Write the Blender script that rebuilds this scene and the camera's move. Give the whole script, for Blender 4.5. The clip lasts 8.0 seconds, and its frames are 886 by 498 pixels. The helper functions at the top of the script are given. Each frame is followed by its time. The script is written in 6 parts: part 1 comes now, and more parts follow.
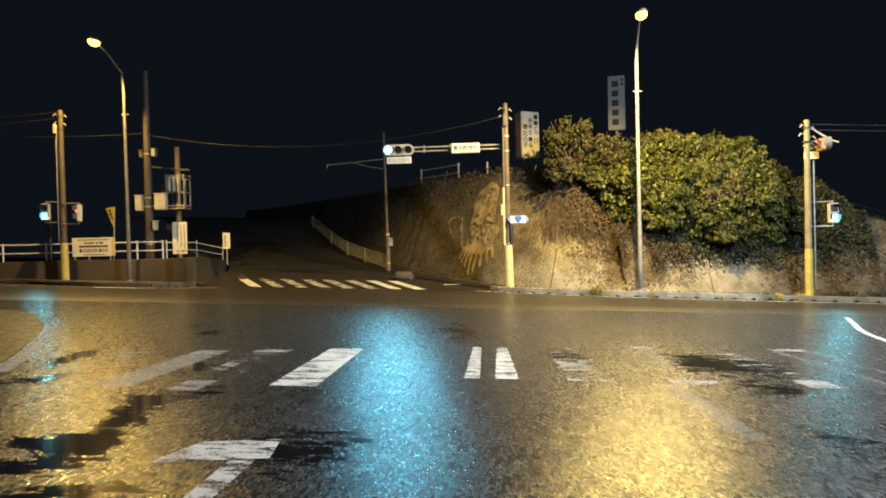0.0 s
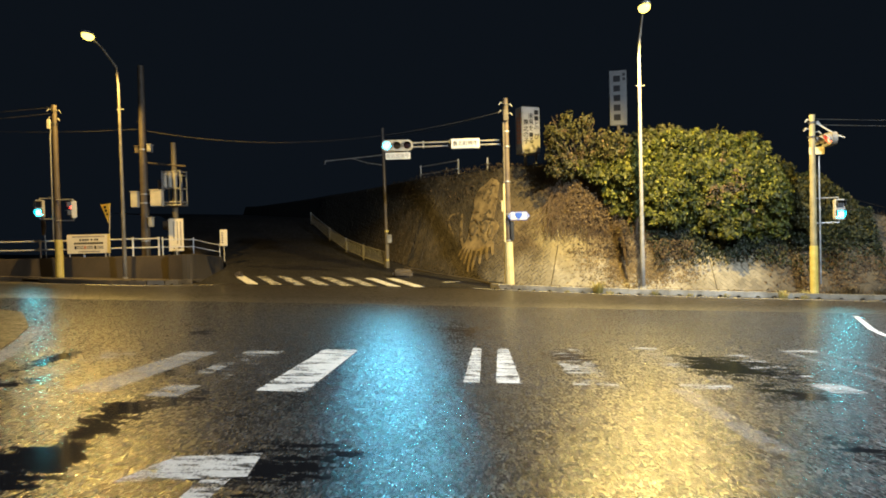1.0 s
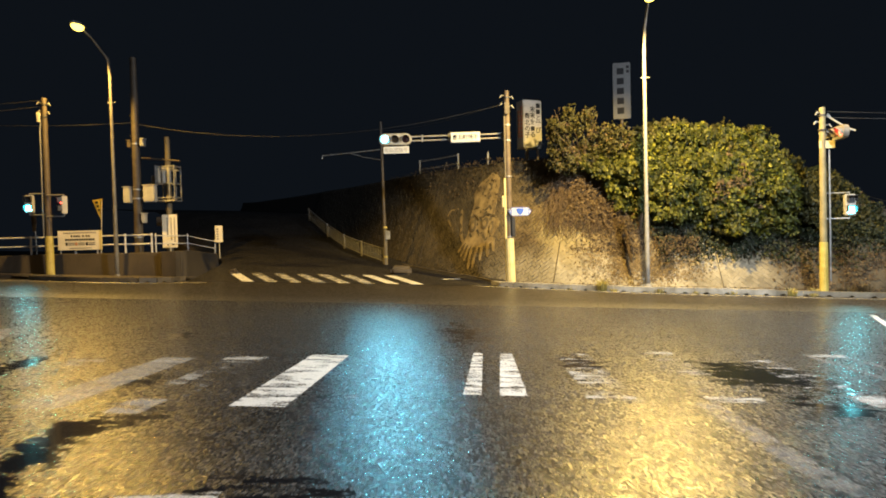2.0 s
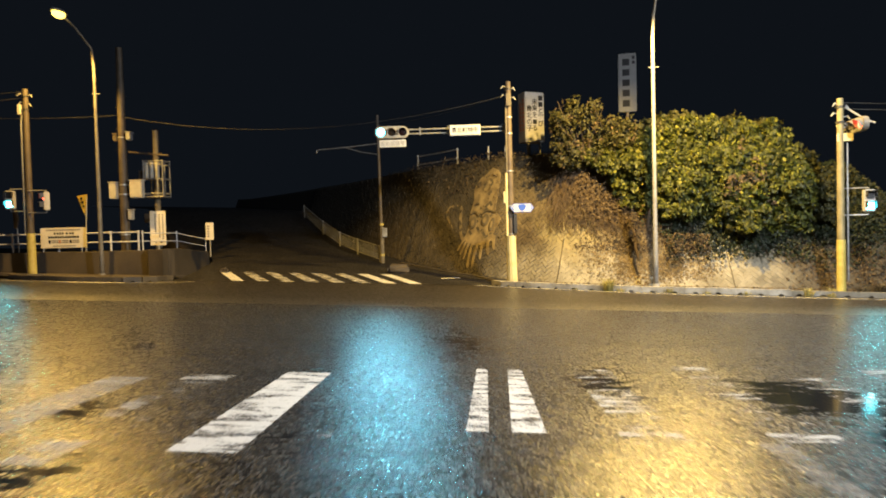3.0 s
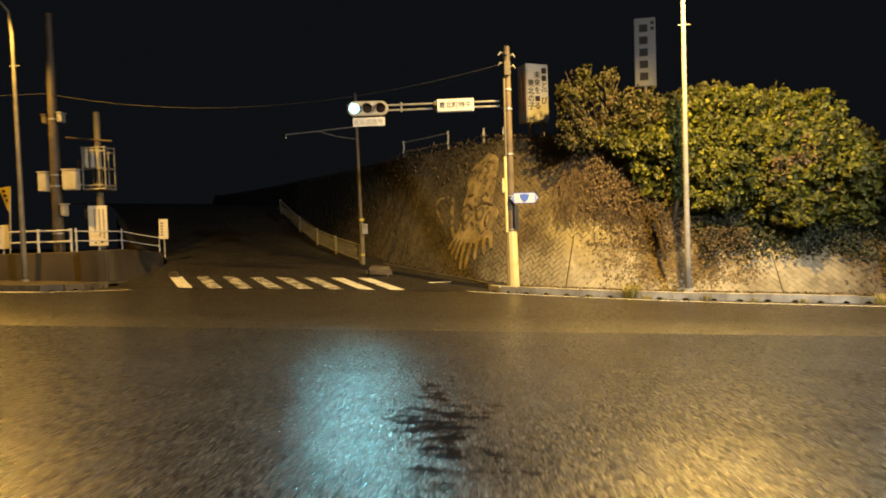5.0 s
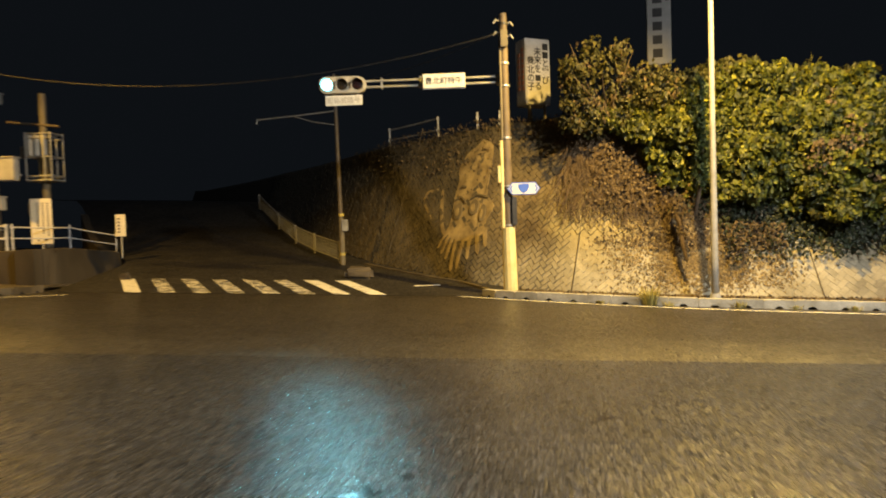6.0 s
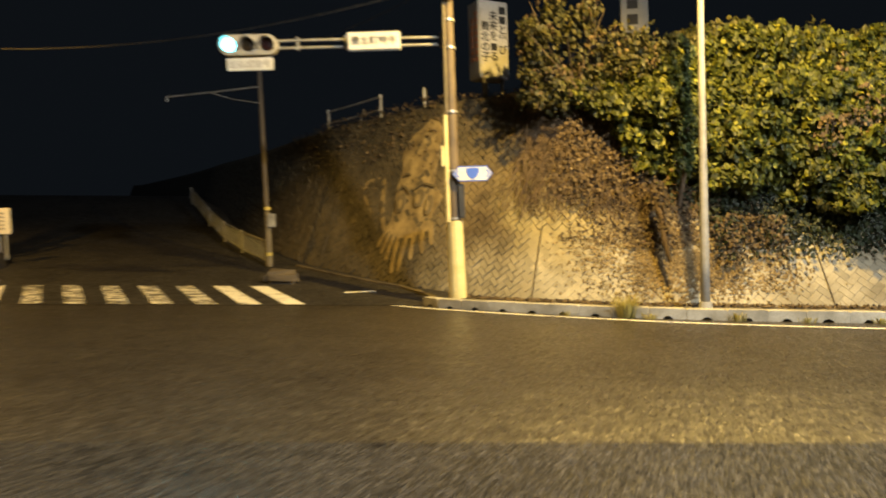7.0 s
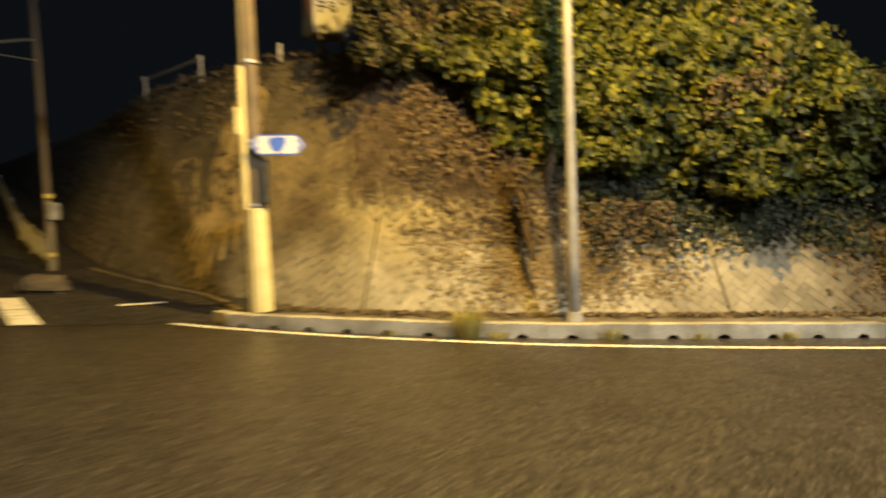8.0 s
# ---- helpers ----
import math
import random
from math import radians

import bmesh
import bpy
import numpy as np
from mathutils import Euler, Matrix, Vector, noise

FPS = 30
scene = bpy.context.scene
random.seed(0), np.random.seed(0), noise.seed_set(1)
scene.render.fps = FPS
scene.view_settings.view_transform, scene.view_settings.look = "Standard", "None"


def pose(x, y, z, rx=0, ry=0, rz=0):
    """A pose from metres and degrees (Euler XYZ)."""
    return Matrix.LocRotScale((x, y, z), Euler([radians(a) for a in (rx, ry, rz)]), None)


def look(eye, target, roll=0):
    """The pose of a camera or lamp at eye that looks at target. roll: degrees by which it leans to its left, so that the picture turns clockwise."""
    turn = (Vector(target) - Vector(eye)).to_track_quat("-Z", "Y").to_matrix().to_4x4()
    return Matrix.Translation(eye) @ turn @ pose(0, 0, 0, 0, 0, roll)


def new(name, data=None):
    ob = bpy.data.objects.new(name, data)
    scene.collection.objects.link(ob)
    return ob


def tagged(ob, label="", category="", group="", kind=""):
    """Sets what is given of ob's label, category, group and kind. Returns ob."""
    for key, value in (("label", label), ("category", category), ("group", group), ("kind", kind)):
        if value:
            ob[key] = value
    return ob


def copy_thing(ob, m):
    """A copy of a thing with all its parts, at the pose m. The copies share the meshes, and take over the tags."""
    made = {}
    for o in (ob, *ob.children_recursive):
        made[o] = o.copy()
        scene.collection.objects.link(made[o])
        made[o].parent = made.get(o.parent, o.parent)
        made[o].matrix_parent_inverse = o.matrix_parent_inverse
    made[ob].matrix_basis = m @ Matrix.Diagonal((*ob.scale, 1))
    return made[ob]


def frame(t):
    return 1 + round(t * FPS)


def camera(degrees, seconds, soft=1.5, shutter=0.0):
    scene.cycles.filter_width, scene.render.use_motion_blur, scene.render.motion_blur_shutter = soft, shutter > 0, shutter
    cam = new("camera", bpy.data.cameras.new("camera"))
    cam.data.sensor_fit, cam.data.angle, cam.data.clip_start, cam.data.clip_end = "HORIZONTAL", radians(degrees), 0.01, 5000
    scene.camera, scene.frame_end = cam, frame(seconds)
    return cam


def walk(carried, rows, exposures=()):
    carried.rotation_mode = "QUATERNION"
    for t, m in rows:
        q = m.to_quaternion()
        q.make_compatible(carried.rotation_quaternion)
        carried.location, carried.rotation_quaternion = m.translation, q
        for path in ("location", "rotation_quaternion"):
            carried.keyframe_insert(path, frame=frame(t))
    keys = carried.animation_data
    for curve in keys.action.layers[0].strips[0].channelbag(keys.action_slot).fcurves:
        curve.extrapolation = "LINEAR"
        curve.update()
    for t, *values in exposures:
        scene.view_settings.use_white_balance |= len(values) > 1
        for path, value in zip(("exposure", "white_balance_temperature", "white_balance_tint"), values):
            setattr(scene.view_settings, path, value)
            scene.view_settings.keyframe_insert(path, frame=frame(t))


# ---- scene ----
# The lens, and the drive up to the crossing and into the right turn.
cam = camera(68.0, 8.0, soft=1.8, shutter=0.9)
PATH = [
    (0, (0.378, -0.293, 1.379), (0.289, 1.704, 1.352), -1.4),
    (0.5, (0.373, -0.116, 1.371), (0.284, 1.882, 1.341), -1.4),
    (1, (0.381, 0.068, 1.369), (0.292, 2.065, 1.333), -1.4),
    (1.5, (0.383, 0.357, 1.365), (0.293, 2.354, 1.323), -1.4),
    (3, (0.333, 1.784, 1.355), (0.247, 3.781, 1.3), -1.4),
    (3.5, (0.324, 2.606, 1.349), (0.239, 4.604, 1.291), -1.4),
    (4, (0.349, 3.472, 1.341), (0.266, 5.469, 1.282), -1.5),
    (4.4, (0.343, 4.363, 1.332), (0.267, 6.361, 1.273), -1.3),
    (4.5, (0.367, 4.616, 1.328), (0.285, 6.614, 1.268), -1.6),
    (6, (0.606, 8.595, 1.178), (0.542, 10.593, 1.111), -1.8),
    (6.5, (0.936, 10.29, 1.134), (0.899, 12.288, 1.061), -1.9),
    (7, (1.403, 11.859, 1.053), (1.423, 13.857, 0.978), -1.9),
    (7.5, (2.204, 13.618, 0.927), (2.334, 15.612, 0.849), -1.9),
    (8, (3.279, 15.183, 0.836), (3.572, 17.159, 0.745), -2.0),
]
EXPOSURES = [(0.0, 0.22, 5450, 7), (0.6, 0.26, 5150, 6), (1.5, 0.27, 5550, 8), (3.5, 0.29, 6050, 11), (4.5, 0.05, 6900, 12), (6.0, 0.1, 6450, 9), (7.0, 0.12, 6200, 7), (8.0, -0.05, 6650, 5)]
walk(cam, [(t, look(eye, target, roll)) for t, eye, target, roll in PATH], EXPOSURES)


# ---- night sky and lamps ----
night = bpy.data.worlds.new("night")
scene.world = night
night.use_nodes = True
night.node_tree.nodes["Background"].inputs[0].default_value = (0.33, 0.41, 0.52, 1)
night.node_tree.nodes["Background"].inputs[1].default_value = 0.012

SODIUM = (1.0, 0.62, 0.135)
LAMP_LEFT = (-14.27, 25.0, 9.53)
LAMP_RIGHT = (6.27, 22.3, 8.87)
WHITE_FILL_NEAR = (11.5, 7.6, 10.2)
WHITE_FILL_FAR = (10.5, 15.5, 10.2)


def spot(name, eye, target, colour, watts, degrees, blend, radius):
    data = bpy.data.lights.new(name, "SPOT")
    data.color, data.energy, data.spot_size, data.spot_blend = colour, watts, radians(degrees), blend
    data.shadow_soft_size = radius
    ob = new(name, data)
    ob.matrix_world = look(eye, target)
    return ob


# two warm street lamps, and unseen white ones added over the near right corner
spot("sodium_light", (LAMP_LEFT[0], LAMP_LEFT[1], LAMP_LEFT[2] - 0.16), (-14.2, 23.8, 0), (1.0, 0.55, 0.085), 5500, 150, 0.35, 0.12)
spot("sodium_light", (LAMP_RIGHT[0], LAMP_RIGHT[1], LAMP_RIGHT[2] - 0.16), (6.3, 22.6, 0), SODIUM, 13000, 163, 0.42, 0.12)
# the added white pair stands in for the car's headlights
spot("white_fill_light", WHITE_FILL_NEAR, (8.5, 14.0, 0), (0.98, 0.96, 0.92), 17500, 150, 0.6, 0.4)
spot("white_fill_light", WHITE_FILL_FAR, (9.0, 16.5, 0), (0.98, 0.96, 0.92), 3200, 150, 0.6, 0.4)
# the lit walk signals throw theirs over the wet road
spot("walk_beam", (13.2, 23.38, 1.83), (3.5, 4.0, 0.0), (0.22, 0.85, 0.85), 80, 50, 1.0, 0.1)
spot("walk_beam", (-17.7, 26.6, 2.81), (-5.0, 5.0, 0.0), (0.22, 0.85, 0.85), 45, 40, 1.0, 0.1)
# the signal throws its beam low along the approach road
spot("signal_beam", (-2.94, 26.02, 5.06), (-1.0, 3.0, 0.0), (0.28, 0.80, 0.92), 1250, 36, 1.0, 0.18)


# ---- ground heights ----
def ground_z(x, y):
    """The crossing lies on one gently falling plane."""
    return 0.264 - 0.0381 * x - 0.0365 * y


def street_z(x, y):
    """The side street climbs away behind the far crosswalk."""
    d = min(max(0.0, y - 26.5), 19.0) + 0.1 * max(0.0, y - 45.5)
    return 0.264 - 0.0381 * x - 0.0365 * min(y, 26.5) + 0.06 * d + 0.003 * d * d + 0.012 * max(0.0, min(d, 24.0) - 10) ** 2


# ---- materials ----
def material(name):
    m = bpy.data.materials.new(name)
    m.use_nodes = True
    nt = m.node_tree
    return m, nt, nt.nodes["Principled BSDF"]


def link(nt, a, b):
    nt.links.new(a, b)


def noise_node(nt, scale, detail=4.0, rough=0.55, coord=None, stretch=None):
    n = nt.nodes.new("ShaderNodeTexNoise")
    n.inputs["Scale"].default_value, n.inputs["Detail"].default_value, n.inputs["Roughness"].default_value = scale, detail, rough
    if coord is None:
        coord = nt.nodes.new("ShaderNodeNewGeometry").outputs["Position"]
    if stretch:
        mp = nt.nodes.new("ShaderNodeMapping")
        mp.inputs["Scale"].default_value = stretch
        link(nt, coord, mp.inputs["Vector"])
        coord = mp.outputs["Vector"]
    link(nt, coord, n.inputs["Vector"])
    return n.outputs["Fac"]


def ramp(nt, fac, stops):
    r = nt.nodes.new("ShaderNodeValToRGB")
    while len(r.color_ramp.elements) < len(stops):
        r.color_ramp.elements.new(0.5)
    for e, (p, c) in zip(r.color_ramp.elements, stops):
        e.position = p
        e.color = (*c, 1) if isinstance(c, tuple) else (c, c, c, 1)
    link(nt, fac, r.inputs["Fac"])
    return r.outputs["Color"]


def mix(nt, fac, a, b, how="MIX"):
    n = nt.nodes.new("ShaderNodeMix")
    n.data_type, n.blend_type = "RGBA", how
    for sock, v in ((n.inputs[0], fac), (n.inputs[6], a), (n.inputs[7], b)):
        if isinstance(v, (int, float)):
            sock.default_value = v
        elif isinstance(v, tuple):
            sock.default_value = (*v, 1)
        else:
            link(nt, v, sock)
    return n.outputs[2]


def bump(nt, bsdf, height, strength, distance, below=None):
    n = nt.nodes.new("ShaderNodeBump")
    n.inputs["Strength"].default_value, n.inputs["Distance"].default_value = strength, distance
    link(nt, height, n.inputs["Height"])
    if below is not None:
        link(nt, below, n.inputs["Normal"])
    link(nt, n.outputs["Normal"], bsdf.inputs["Normal"])
    return n.outputs["Normal"]


def surface(name, dark, light, grain=40.0, patch=1.5, rough=(0.5, 0.8), relief=0.3, depth=0.01, metal=0.0, each=0.0, stretch=None, spec=0.5):
    """A weathered surface: two colours over patches and grain, with relief; each: how much piece differs from piece."""
    m, nt, b = material(name)
    big = noise_node(nt, patch, 5, stretch=stretch)
    fine = noise_node(nt, grain, 4, stretch=stretch)
    col = mix(nt, ramp(nt, big, [(0.35, 0.0), (0.68, 1.0)]), dark, light)
    col = mix(nt, 0.55, col, ramp(nt, fine, [(0.3, 0.45), (0.75, 1.0)]), "MULTIPLY")
    if each:
        r = nt.nodes.new("ShaderNodeObjectInfo").outputs["Random"]
        i = nt.nodes.new("ShaderNodeNewGeometry").outputs["Random Per Island"]
        a = nt.nodes.new("ShaderNodeMath")
        a.operation = "ADD"
        link(nt, r, a.inputs[0]), link(nt, i, a.inputs[1])
        f = nt.nodes.new("ShaderNodeMath")
        f.operation = "FRACT"
        link(nt, a.outputs[0], f.inputs[0])
        col = mix(nt, 1.0, col, ramp(nt, f.outputs[0], [(0.0, 1.0 - each), (1.0, 1.0)]), "MULTIPLY")
    link(nt, col, b.inputs["Base Color"])
    link(nt, ramp(nt, big, [(0.3, rough[0]), (0.7, rough[1])]), b.inputs["Roughness"])
    b.inputs["Metallic"].default_value = metal
    b.inputs["Specular IOR Level"].default_value = spec
    bump(nt, b, fine, relief, depth)
    return m


def wet_asphalt(name, dark, light, grit, rough, shine, grain, relief, patchy=0.0, stains=(), reflection_tilt=0.0, seam=0.0):
    """Asphalt after rain: every stone of its own tone and gloss, with smooth black films of standing water.
    The tilt only turns the shading normal, to fit where reflections show to the camera; seam: how much the gloss rises
    along the joint of the two roads."""
    m, nt, b = material(name)
    geo = nt.nodes.new("ShaderNodeNewGeometry").outputs["Position"]
    xyz = nt.nodes.new("ShaderNodeSeparateXYZ")
    link(nt, geo, xyz.inputs[0])

    def sums(how, a, c):
        k = nt.nodes.new("ShaderNodeMath")
        k.operation = how
        for sock, v in ((k.inputs[0], a), (k.inputs[1], c)):
            if isinstance(v, (int, float)):
                sock.default_value = v
            else:
                link(nt, v, sock)
        k.inputs[2].default_value = 0.6  # only the smooth least value reads it
        return k.outputs[0]

    def cells(scale):
        k = nt.nodes.new("ShaderNodeTexVoronoi")
        k.inputs["Scale"].default_value = scale
        view_stretch = nt.nodes.new("ShaderNodeMapping")
        view_stretch.inputs["Scale"].default_value = (1, 0.4, 1)  # cells lengthened along the road to look round from the camera
        link(nt, geo, view_stretch.inputs["Vector"]), link(nt, view_stretch.outputs["Vector"], k.inputs["Vector"])
        c = nt.nodes.new("ShaderNodeSeparateColor")
        link(nt, k.outputs["Color"], c.inputs[0])
        return k.outputs["Distance"], c.outputs

    ragged = noise_node(nt, 5.0, 9, 0.72, geo, (0.8, 1.9, 1))
    wet = sums("ADD", sums("MULTIPLY", noise_node(nt, 1.1, 8, 0.7, geo, (0.8, 1.0, 1)), 0.8), sums("MULTIPLY", ragged, 1.3))
    for x, y, rx, ry, turn, much in stains:
        off = nt.nodes.new("ShaderNodeVectorMath")
        off.operation = "SUBTRACT"
        off.inputs[1].default_value = (x, y, 0)
        at = nt.nodes.new("ShaderNodeMapping")
        at.vector_type = "TEXTURE"
        at.inputs["Rotation"].default_value, at.inputs["Scale"].default_value = (0, 0, radians(turn)), (rx, ry, 1000)
        far = nt.nodes.new("ShaderNodeVectorMath")
        far.operation = "LENGTH"
        fade = nt.nodes.new("ShaderNodeMapRange")
        fade.inputs["From Min"].default_value, fade.inputs["From Max"].default_value = 1.5, 0.3
        fade.inputs["To Max"].default_value = -1.6 * much - 0.05
        link(nt, geo, off.inputs[0]), link(nt, off.outputs["Vector"], at.inputs["Vector"])
        link(nt, at.outputs["Vector"], far.inputs[0]), link(nt, far.outputs["Value"], fade.inputs["Value"])
        wet = sums("ADD", wet, fade.outputs["Result"])
    film = ramp(nt, sums("ADD", wet, -0.55), [(0.28 + patchy, 1.0), (0.31 + patchy, 0.0)])
    tone = noise_node(nt, 0.9, 5, 0.6, geo)
    fine = noise_node(nt, grain, 3, 0.7, geo)
    gap, stone = cells(grain)
    far_gap, clot = cells(grain * 0.55)
    col = mix(nt, ramp(nt, tone, [(0.3, 0.0), (0.7, 1.0)]), dark, light)
    col = mix(nt, ramp(nt, stone[0], [(0.72, 0.0), (0.95, 1.0)]), col, grit)
    col = mix(nt, film, col, (0.008, 0.008, 0.009))
    link(nt, col, b.inputs["Base Color"])
    gloss = mix(nt, film, ramp(nt, clot[1], [(0.0, rough[0]), (1.0, rough[1])]), (0.11, 0.11, 0.11))
    link(nt, gloss, b.inputs["Roughness"])
    glint = sums("MULTIPLY", ramp(nt, stone[2], [(0.0, 0.12), (0.6, 0.35), (0.85, 0.75), (1.0, 1.0)]), ramp(nt, clot[2], [(0.0, 0.15), (0.55, 0.4), (0.9, 1.0)]))
    glint = sums("MULTIPLY", glint, ramp(nt, noise_node(nt, 2.2, 8, 0.7, geo, (0.7, 1.6, 1)), [(0.32, 0.35), (0.62, 1.0)]))
    # raised gloss makes the pale sheen along the joint
    if seam:
        close = nt.nodes.new("ShaderNodeMapRange")
        close.inputs["From Min"].default_value, close.inputs["From Max"].default_value = 18.3, 16.3
        close.inputs["To Max"].default_value = seam
        link(nt, xyz.outputs[1], close.inputs["Value"])
        glint = sums("MULTIPLY", glint, sums("ADD", close.outputs["Result"], 1.0))
    wetness = mix(nt, film, sums("MULTIPLY", glint, shine * 4.0), (0.12, 0.12, 0.12))
    link(nt, wetness, b.inputs["Specular IOR Level"])
    b.inputs["IOR"].default_value = 1.42
    heights = mix(nt, 0.5, ramp(nt, gap, [(0.0, 1.0), (0.7, 0.0)]), fine)
    # normals left of x 0.7 tilted so reflections line up from the camera
    crown = bump(nt, b, sums("MULTIPLY", sums("SMOOTH_MIN", xyz.outputs[0], 0.7), reflection_tilt), 1.0, 1.0)
    coarse = bump(nt, b, ramp(nt, far_gap, [(0.0, 1.0), (0.8, 0.0)]), relief * 0.16, 0.006, crown)
    top = bump(nt, b, heights, relief, 0.003, coarse)
    calm = nt.nodes.new("ShaderNodeMix")
    calm.data_type = "VECTOR"
    link(nt, film, calm.inputs[0]), link(nt, top, calm.inputs[4]), link(nt, crown, calm.inputs[5])
    link(nt, calm.outputs[1], b.inputs["Normal"])
    return m


# dark films, mostly standing water: x, y, half length, half width, turn, depth
# the one at (0.2, 10.2) paints the dark gap between two reflections
STAINS = ((-4.1, 6.9, 1.1, 0.16, 100, 0.22), (-3.6, 5.6, 0.6, 0.22, 60, 0.22), (-2.08, 4.2, 0.75, 0.2, 104, 0.2), (-1.98, 5.05, 0.5, 0.22, 55, 0.17),
          (-2.15, 3.55, 0.45, 0.2, 0, 0.24), (-1.95, 3.15, 0.45, 0.22, 20, 0.23), (-1.55, 2.75, 0.5, 0.2, 10, 0.2), (-3.6, 9.5, 0.4, 0.5, 0, 0.16), (-4.3, 10.5, 0.35, 0.4, 0, 0.14), (-2.5, 6.3, 0.3, 0.45, -20, 0.16),
          (-0.66, 3.5, 0.42, 0.5, 0, 0.2), (-0.1, 2.3, 0.5, 0.6, 0, 0.13), (0.2, 10.2, 0.5, 2.4, 4, 0.15), (1.5, 7.9, 0.4, 0.7, 0, 0.2), (3.2, 7.3, 0.75, 1.0, 10, 0.22),
          (3.1, 5.8, 0.45, 0.5, 0, 0.17), (2.8, 4.2, 0.3, 0.5, 0, 0.17), (5.3, 6.6, 0.9, 0.9, 0, 0.17), (-0.9, 6.0, 0.25, 0.9, 0, 0.12))
ASPHALT_NEAR = wet_asphalt("wet_old_asphalt", (0.010, 0.010, 0.010), (0.027, 0.026, 0.025), (0.13, 0.124, 0.118), (0.115, 0.37), 0.66, 120.0, 0.7, -0.07, STAINS, 0.065)
ASPHALT_MAIN = wet_asphalt("damp_new_asphalt", (0.0135, 0.0115, 0.0093), (0.0245, 0.021, 0.017), (0.075, 0.065, 0.052), (0.24, 0.46), 0.76, 95.0, 0.9, -0.2, seam=2.6)
ASPHALT_SIDE = wet_asphalt("side_street_asphalt", (0.012, 0.011, 0.010), (0.025, 0.023, 0.021), (0.06, 0.055, 0.05), (0.45, 0.6), 0.4, 50.0, 0.6, -0.1)


def worn_paint(name, cover, colour=(0.72, 0.71, 0.68), film=1.0, spec=0.5):
    """Road paint, cracked and worn through to the asphalt."""
    m, nt, b = material(name)
    geo = nt.nodes.new("ShaderNodeNewGeometry").outputs["Position"]
    big = noise_node(nt, 3.2, 9, 0.74, geo, (0.8, 2.8, 1))
    fine = noise_node(nt, 70, 3, 0.6, geo)
    here = ramp(nt, mix(nt, 0.25, big, fine), [(cover - 0.03, 0.0), (cover + 0.03, film)])
    paint = mix(nt, 0.5, colour, ramp(nt, fine, [(0.3, 0.55), (0.7, 1.0)]), "MULTIPLY")
    link(nt, paint, b.inputs["Base Color"])
    link(nt, ramp(nt, big, [(0.3, 0.5), (0.7, 0.75)]), b.inputs["Roughness"])
    b.inputs["Specular IOR Level"].default_value = spec
    bump(nt, b, fine, 0.4, 0.004)
    bare = nt.nodes.new("ShaderNodeBsdfTransparent")
    worn = nt.nodes.new("ShaderNodeMixShader")
    link(nt, here, worn.inputs[0]), link(nt, bare.outputs[0], worn.inputs[1]), link(nt, b.outputs[0], worn.inputs[2])
    link(nt, worn.outputs[0], nt.nodes["Material Output"].inputs["Surface"])
    return m


PAINT = worn_paint("worn_white_paint", 0.465, (0.58, 0.57, 0.545))
PAINT_RAGGED = worn_paint("ragged_white_paint", 0.485, (0.58, 0.57, 0.545))
PAINT_POOR = worn_paint("worn_away_paint", 0.585, (0.5, 0.49, 0.46), 0.75)
PAINT_HALF = worn_paint("half_worn_paint", 0.50, (0.5, 0.49, 0.46), 0.6)
PAINT_THIN = worn_paint("thin_paint_film", 0.44, (0.66, 0.65, 0.62), 0.24)
PAINT_LINE = worn_paint("dim_edge_line_paint", 0.45, (0.66, 0.65, 0.62), 0.3)
PAINT_DULL = worn_paint("rubbed_paint", 0.535, (0.52, 0.51, 0.48), 0.65)
PAINT_EDGE = worn_paint("rubbed_edge_line", 0.45, (0.6, 0.59, 0.56), 0.7)
PAINT_FAINT = worn_paint("faint_dusty_track", 0.47, (0.5, 0.48, 0.46), 0.16)
PAINT_FAR = worn_paint("far_white_paint", 0.43, (0.66, 0.64, 0.56))
PAINT_FAR_WORN = worn_paint("far_worn_paint", 0.505, (0.64, 0.61, 0.52))
CONCRETE = surface("kerb_concrete", (0.24, 0.22, 0.165), (0.50, 0.475, 0.40), 30, 1.7, (0.55, 0.8), 0.35, 0.008, each=0.2)
CONCRETE_DARK = surface("stained_concrete", (0.06, 0.055, 0.045), (0.17, 0.15, 0.12), 30, 1.1, (0.5, 0.8), 0.5, 0.012, stretch=(2.2, 2.2, 0.5))
TERRACE_STAINED = surface("black_streaked_concrete", (0.045, 0.035, 0.023), (0.085, 0.066, 0.043), 30, 0.9, (0.6, 0.8), 0.5, 0.012, stretch=(1.1, 1.1, 0.6))
KERB_DARKER = surface("darker_kerb_concrete", (0.12, 0.105, 0.07), (0.27, 0.25, 0.195), 32, 1.4, (0.55, 0.8), 0.4, 0.01, each=0.3)
KERB_STAINED = surface("stained_kerb_concrete", (0.06, 0.048, 0.033), (0.15, 0.12, 0.08), 40, 1.6, (0.55, 0.8), 0.4, 0.01, each=0.35)
POLE_BROWN = surface("brown_stained_pole_concrete", (0.085, 0.062, 0.04), (0.15, 0.115, 0.075), 60, 3.0, (0.55, 0.8), 0.25, 0.004)
POLE_OCHRE = surface("ochre_pole_concrete", (0.19, 0.16, 0.075), (0.30, 0.255, 0.12), 60, 3.0, (0.55, 0.8), 0.25, 0.004)
POLE_CONCRETE = surface("pole_concrete", (0.11, 0.092, 0.058), (0.18, 0.152, 0.098), 60, 3.0, (0.55, 0.8), 0.25, 0.004)


